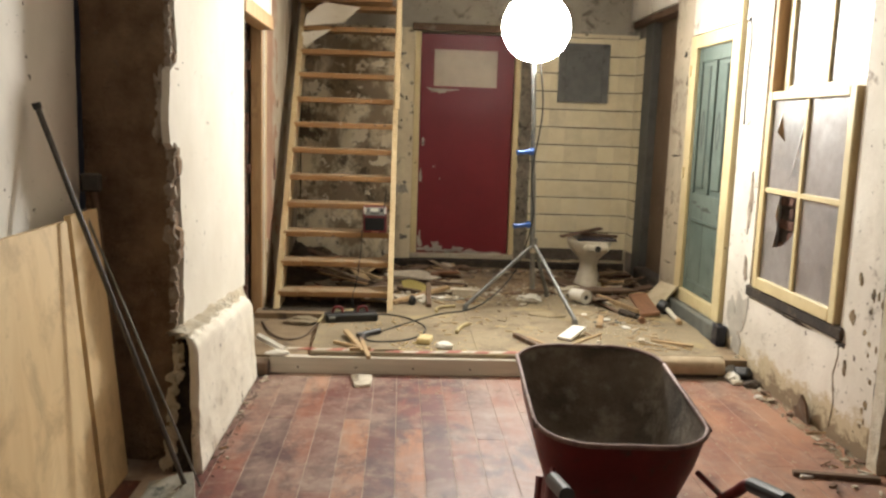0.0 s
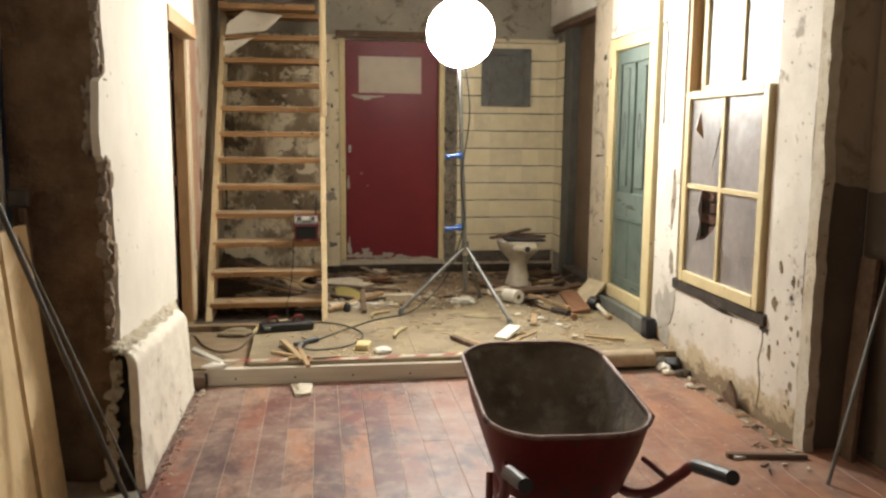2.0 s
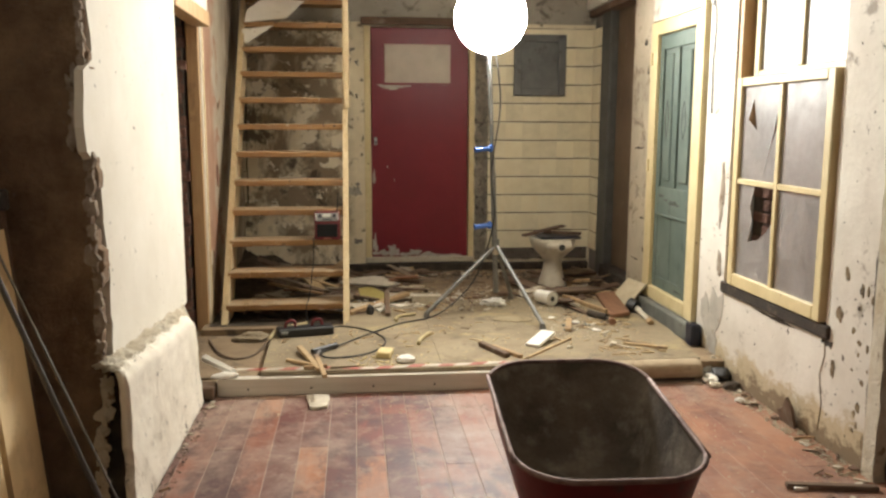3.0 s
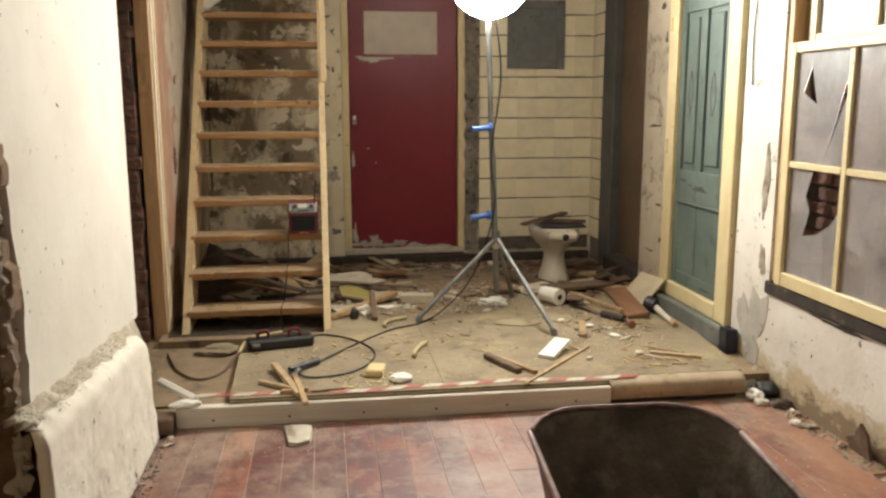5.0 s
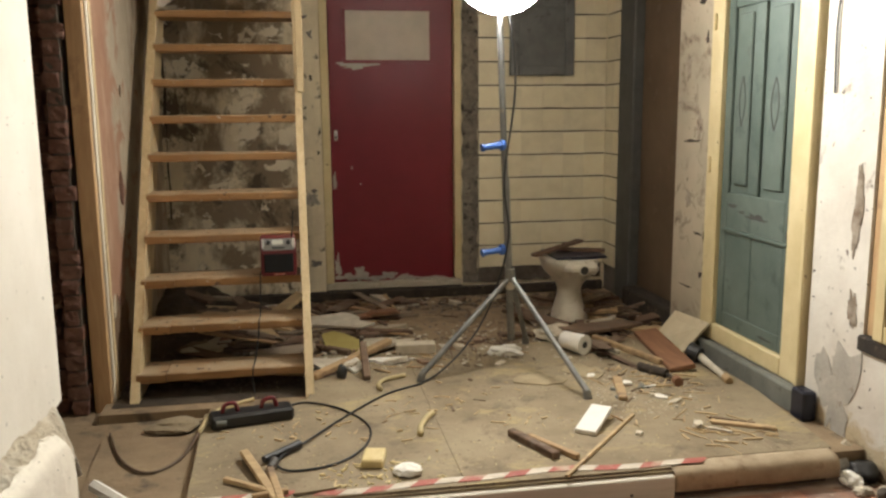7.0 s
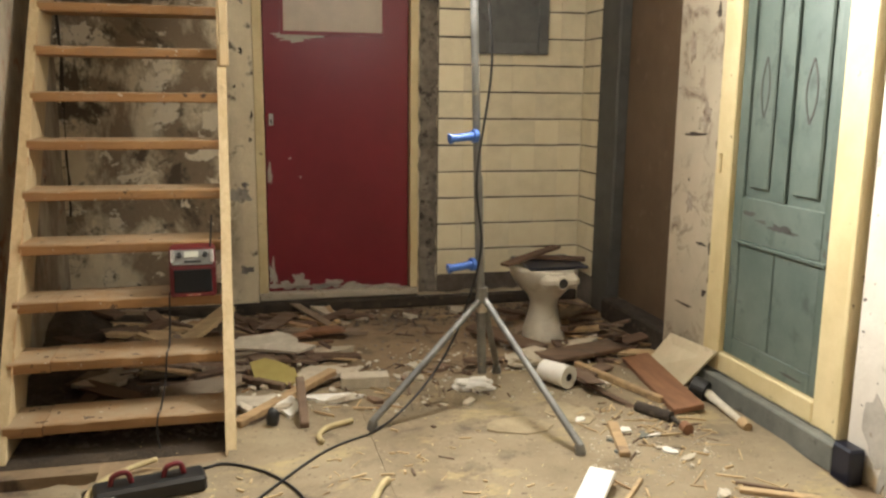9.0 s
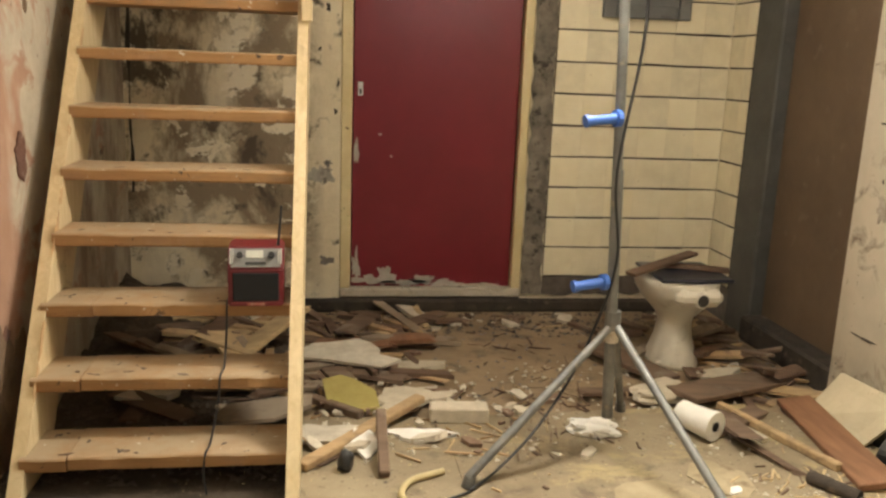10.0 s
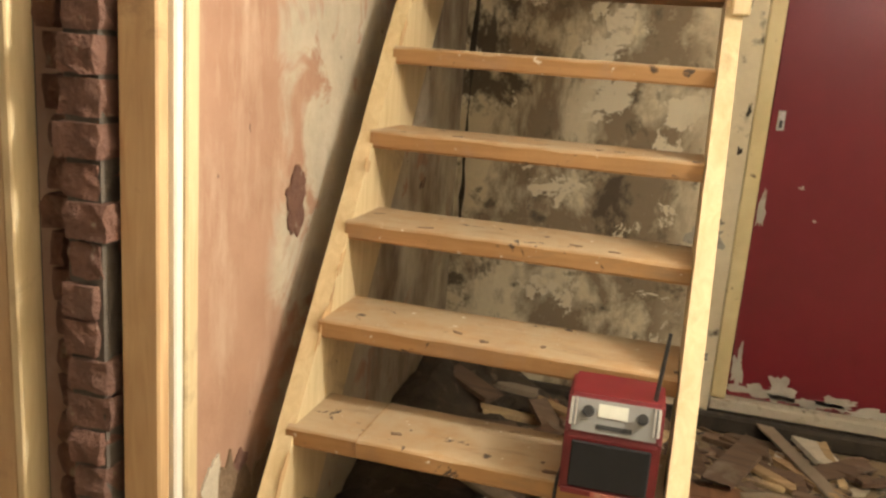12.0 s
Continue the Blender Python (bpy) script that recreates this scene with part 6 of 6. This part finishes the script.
stick_at((2.30, 6.98), (2.58, 6.86), 0.05, 0.02, M_OLD, "broken_plank", "dark wood strip on the toilet", "plank", z=0.507)

# rubble banked up in the corner behind the stairs
bm = bmesh.new()
nx, ny = 26, 34
grid = []
for i in range(nx + 1):
    grid.append([])
    for j in range(ny + 1):
        x, y = -0.166 + 0.72 * i / nx, 6.45 + 1.195 * j / ny
        rise = max(0.0, 1 - i / nx * 1.05) ** 1.2 * min(1.0, j / ny * 1.5)
        rise *= 1 + 0.5 * noise.fractal(Vector((x * 5, y * 5, 3)), 1.0, 2.0, 4)
        grid[-1].append(bm.verts.new((x, y, 0.0975 + max(0.0, 0.19 * rise + 0.02 * noise.noise(Vector((x * 23, y * 23, 1))) * (rise > 0.02)))))
for i in range(nx):
    for j in range(ny):
        bm.faces.new((grid[i][j], grid[i + 1][j], grid[i + 1][j + 1], grid[i][j + 1]))
tagged(put(bm, "rubble_bank", M_DARKGROUND), "dark rubble banked in the corner", "rubble", "", "stuff")
for k in range(16):
    ln, w = rng.uniform(0.12, 0.42), rng.uniform(0.03, 0.09)
    bm = box(-ln / 2, ln / 2, -w / 2, w / 2, 0, rng.uniform(0.012, 0.03), bevel=0.002)
    for v in bm.verts:
        v.co.x += rng.uniform(-0.025, 0.025)
    x, y = rng.uniform(0.02, 0.42), rng.uniform(6.75, 7.5)
    m, label = rng.choice(((M_GREYWOOD, "dusty grey board on the rubble bank"), (M_OLD, "dark old board on the rubble bank"), (M_SCRAP, "brown broken board on the rubble bank"), (M_OLD, "dark old board on the rubble bank")))
    lay("old_board", bm, m, x, y, 0.098 + 0.15 * max(0.0, 1 - (x + 0.166) / 0.69) * min(1.0, (y - 6.45) * 1.25), label, "plank", rng.uniform(-40, 40), rng.uniform(-8, 8), rng.uniform(0, 14), "boards on the rubble bank")

# heap of old boards under the stairs
for k in range(22):
    ln, w = rng.uniform(0.22, 0.6), rng.uniform(0.03, 0.11)
    bm = box(-ln / 2, ln / 2, -w / 2, w / 2, 0, rng.uniform(0.012, 0.024), bevel=0.002)
    for v in bm.verts:
        v.co.x += rng.uniform(-0.03, 0.03)
    m, label = rng.choice(((M_OLD, "dark old board in the heap"), (M_OLD, "dark old board in the heap"), (M_GREYWOOD, "grey dusty board in the heap"), (M_SCRAP, "brown broken board in the heap")))
    lay("old_board", bm, m, rng.uniform(0.22, 0.66), rng.uniform(6.45, 7.35), 0.0955, label, "plank", rng.uniform(-60, 60), rng.uniform(-10, 10), rng.uniform(-22, 22), "boards under the stairs")
for k in range(5):
    ln, w = rng.uniform(0.25, 0.5), rng.uniform(0.025, 0.07)
    bm = box(-ln / 2, ln / 2, -w / 2, w / 2, 0, rng.uniform(0.012, 0.03), bevel=0.002)
    lay("old_board", bm, M_OLD, rng.uniform(2.55, 2.68), rng.uniform(6.5, 7.0), 0.0955, "dark old board beside the toilet", "plank", rng.uniform(20, 150), 0, rng.uniform(8, 30), "boards beside the toilet")

# scattered rubble, one piece at a time
KINDS = (
    ("wood_scrap", M_OLD, "dark broken wood scrap in the rubble", "wood scrap"),
    ("wood_scrap", M_SCRAP, "pale broken wood scrap in the rubble", "wood scrap"),
    ("plaster_bit", M_CHUNK, "pale plaster fragment in the rubble", "plaster"),
    ("brick_bit", M_BRICKDUST, "broken brick fragment in the rubble", "brick"),
)


def scatter(count, x0, x1, y0, y1, z, sizes, weights, group, pile=0.0):
    for _ in range(count):
        name, m, label, cat = rng.choices(KINDS, weights)[0]
        s = rng.uniform(*sizes)
        if name == "wood_scrap":
            if s < 0.07:
                bm = box(-s, s, -s * rng.uniform(0.03, 0.12), s * rng.uniform(0.03, 0.12), 0, rng.uniform(0.003, 0.009), bevel=0.0008)
            else:
                bm = box(-s, s, -s * rng.uniform(0.08, 0.3), s * rng.uniform(0.08, 0.3), 0, rng.uniform(0.008, 0.024), bevel=0.002)
            for v in bm.verts:
                v.co += Vector((rng.uniform(-0.15, 0.15) * s, 0, 0))
        else:
            bm = chunk(s * rng.uniform(0.8, 1.9), s * rng.uniform(0.5, 0.9), min(0.02, rng.uniform(0.15, 0.4) * s), 0.4, rng.choice((5, 6, 7, 9)))
        for _ in range(20):
            x, y = rng.uniform(x0, x1), rng.uniform(y0, y1)
            if not (1.22 < x < 2.05 and 6.55 < y < 7.32):
                break
        lay(name, bm, m, x, y, z, label, cat, rng.uniform(0, 360), rng.uniform(-9, 9), rng.uniform(-9, 9), group)


scatter(64, 0.78, 2.85, 6.38, 7.50, 0.0955, (0.03, 0.12), (7, 2, 2, 1), "rubble along the back wall")
scatter(40, 0.75, 1.3, 6.6, 7.56, 0.0955, (0.04, 0.16), (7, 1, 1, 1), "rubble along the back wall")
scatter(60, 0.9, 2.1, 7.3, 7.58, 0.0955, (0.01, 0.06), (3, 1, 3, 3), "rubble along the back wall")
scatter(40, -0.05, 0.64, 5.95, 7.5, 0.0955, (0.05, 0.17), (5, 2, 2, 1), "rubble behind the stairs")
scatter(12, 2.45, 2.82, 6.4, 7.1, 0.0955, (0.05, 0.17), (6, 1, 1, 1), "rubble beside the toilet")
scatter(36, 0.75, 1.6, 5.95, 6.5, DECK, (0.015, 0.06), (3, 3, 5, 1), "rubble on the boards")
scatter(16, 1.9, 2.5, 4.75, 5.6, DECK, (0.012, 0.05), (2, 4, 3, 0), "splinters on the boards")
scatter(26, 2.72, 2.79, 3.4, 4.9, 0.0015, (0.015, 0.05), (2, 1, 5, 2), "rubble at the wall foot")
scatter(14, 2.4, 2.75, 3.1, 3.4, 0.0015, (0.01, 0.04), (2, 2, 5, 1), "rubble at the wall foot")
scatter(10, 1.75, 2.5, 2.6, 4.5, 0.0015, (0.008, 0.03), (1, 2, 5, 0), "chips on the floorboards")
scatter(14, 0.01, 0.09, 3.25, 4.5, 0.0015, (0.01, 0.03), (1, 1, 5, 1), "rubble at the wall foot")

def long_scraps(count, x0, x1, y0, y1, z, group):
    for _ in range(count):
        s = rng.uniform(0.12, 0.26)
        w = rng.uniform(0.012, 0.05)
        bm = box(-s, s, -w, w, 0, rng.uniform(0.01, 0.025), bevel=0.002)
        for v in bm.verts:
            v.co += Vector((rng.uniform(-0.06, 0.06), rng.uniform(-0.005, 0.005), 0))
        m, label = rng.choice(((M_OLD, "long dark broken lath in the rubble"), (M_OLD, "long dark broken lath in the rubble"), (M_OLD, "long dark broken lath in the rubble"), (M_GREYWOOD, "long grey dusty lath in the rubble"), (M_REDWOOD, "long red brown broken lath in the rubble"), (M_SCRAP, "long pale broken lath in the rubble")))
        lay("broken_lath", bm, m, rng.uniform(x0, x1), rng.uniform(y0, y1), z, label, "wood scrap", rng.uniform(0, 180), rng.uniform(-4, 4), rng.uniform(-8, 8), group)


def splinters(count, x0, x1, y0, y1, z, sizes, m, label):
    bm = bmesh.new()
    heaps = [(rng.uniform(x0, x1), rng.uniform(y0, y1), rng.uniform(0, 180)) for _ in range(max(3, count // 11))]
    for _ in range(count):
        s = rng.uniform(*sizes) * rng.uniform(0.4, 1.0)
        w = rng.uniform(0.001, 0.0045)
        bx(bm, -s, s, -w, w, 0, w * 1.4, turn=None)
        bm.verts.ensure_lookup_table()
        c = rng.choice(heaps)
        px, py = c[0] + rng.gauss(0, 0.11), c[1] + rng.gauss(0, 0.11)
        mv = pose(min(max(px, x0), x1), min(max(py, y0), y1), z + w * 0.2, 0, 0, rng.gauss(c[2], 35))
        for v in list(bm.verts)[-8:]:
            v.co = mv @ (v.co + Vector((rng.uniform(-0.3, 0.3) * s, 0, 0)))
    tagged(put(bm, "splinters", m), label, "splinters", "", "stuff")


splinters(60, 0.5, 1.15, 4.68, 4.85, DECK, (0.006, 0.022), M_YELLOW, "yellow wood shavings on the boards")
splinters(110, 1.95, 2.5, 4.75, 5.75, DECK, (0.015, 0.08), M_SPLINT, "pale wood splinters on the boards")
splinters(46, 1.3, 2.6, 4.7, 6.2, DECK, (0.008, 0.05), M_OLD, "dark wood splinters on the boards")
splinters(110, 0.35, 1.9, 4.7, 5.9, DECK, (0.006, 0.035), M_SPLINT, "tiny pale splinters on the boards")
splinters(110, 0.75, 2.4, 5.9, 7.4, 0.0965, (0.015, 0.08), M_OLD, "dark splinters on the rear floor")
long_scraps(22, 0.1, 1.2, 6.55, 7.4, 0.0955, "laths in the rubble")
long_scraps(5, 2.35, 2.72, 6.3, 7.2, 0.0955, "laths in the rubble")
long_scraps(3, 2.2, 2.55, 5.75, 6.35, DECK, "laths in the rubble")
scatter(40, 0.72, 1.5, 5.85, 6.6, DECK, (0.02, 0.068), (5, 4, 3, 1), "rubble on the boards")
scatter(40, 1.3, 2.4, 5.9, 6.5, DECK, (0.015, 0.06), (5, 3, 2, 1), "rubble on the boards")

# crumbs and dust too small to count
def crumbs(name, count, x0, x1, y0, y1, z, size, m, label):
    verts, faces = [], []
    for _ in range(count):
        x, y = rng.uniform(x0, x1), rng.uniform(y0, y1)
        s = size * rng.uniform(0.4, 1.4)
        t = rng.uniform(0, 6.28)
        ln = s * rng.uniform(0.8, 3.0)
        i = len(verts)
        for k in range(3):
            a = t + k * 2.1
            verts.append((x + (ln if k == 0 else s) * math.cos(a), y + (ln if k == 0 else s) * math.sin(a), z))
        verts.append((x, y, z + s * rng.uniform(0.5, 1.0)))
        faces += [(i, i + 1, i + 2), (i, i + 1, i + 3), (i + 1, i + 2, i + 3), (i + 2, i, i + 3)]
    me = bpy.data.meshes.new(name)
    me.from_pydata(verts, [], faces)
    me.materials.append(m)
    tagged(new(name, me), label, "rubble", "", "stuff")


crumbs("sawdust_crumbs", 420, 0.3, 2.6, 4.66, 6.2, DECK, 0.0028, M_YELLOW, "sawdust and tiny splinters on the boards")
crumbs("rubble_crumbs", 800, 0.3, 2.85, 5.9, 7.55, 0.0955, 0.008, M_DUSK, "grey crumbs of mortar on the rear floor")
crumbs("plaster_crumbs", 260, 1.95, 2.45, 5.1, 5.75, DECK, 0.005, M_CHUNK, "pale plaster grit on the boards")
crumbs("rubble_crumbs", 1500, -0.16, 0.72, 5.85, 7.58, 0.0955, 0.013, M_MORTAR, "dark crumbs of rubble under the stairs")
crumbs("rubble_crumbs", 500, 0.7, 2.8, 7.2, 7.6, 0.0955, 0.012, M_MORTAR, "dark crumbs along the back wall")
crumbs("plaster_crumbs", 250, 0.75, 2.5, 5.9, 6.8, 0.1165, 0.009, M_CHUNK, "pale plaster crumbs among the rubble")
crumbs("plaster_crumbs", 700, 2.70, 2.795, 3.35, 4.95, 0.0015, 0.007, M_CHUNK, "plaster crumbs along the wall foot")
crumbs("plaster_crumbs", 260, 0.0, 0.07, 3.2, 4.55, 0.0015, 0.005, M_MORTAR, "plaster crumbs along the wall foot")
crumbs("plaster_crumbs", 260, 0.1, 2.7, 4.25, 4.58, 0.0015, 0.004, M_CHUNK, "pale crumbs before the raised floor")
crumbs("plaster_crumbs", 200, 1.8, 2.7, 2.6, 4.4, 0.0015, 0.004, M_CHUNK, "pale crumbs on the floorboards")

cord = thing("hanging_cable", "thin black cable hanging over the stair treads", "cable", (0, 0, 0))
part("cord", tube(bmesh.new(), [(0.50, 6.13, 0.611), (0.495, 6.04, 0.612), (0.492, 6.035, 0.52), (0.488, 5.99, 0.42), (0.485, 5.91, 0.414), (0.478, 5.905, 0.33), (0.46, 5.86, 0.226), (0.455, 5.785, 0.222), (0.45, 5.775, 0.16), (0.46, 5.76, 0.105)], 0.0035), M_BLACK, cord, smooth=True)

wire = thing("wall_cable", "thin black cable stub hanging on the wall", "cable", (2.797, 4.98, 1.45))
part("cable", tube(bmesh.new(), [(-0.004, 0.0, 0.0), (-0.005, 0.01, 0.25), (-0.004, -0.005, 0.5), (-0.006, 0.02, 0.62), (-0.004, 0.05, 0.60)], 0.004), M_BLACK, wire, smooth=True)
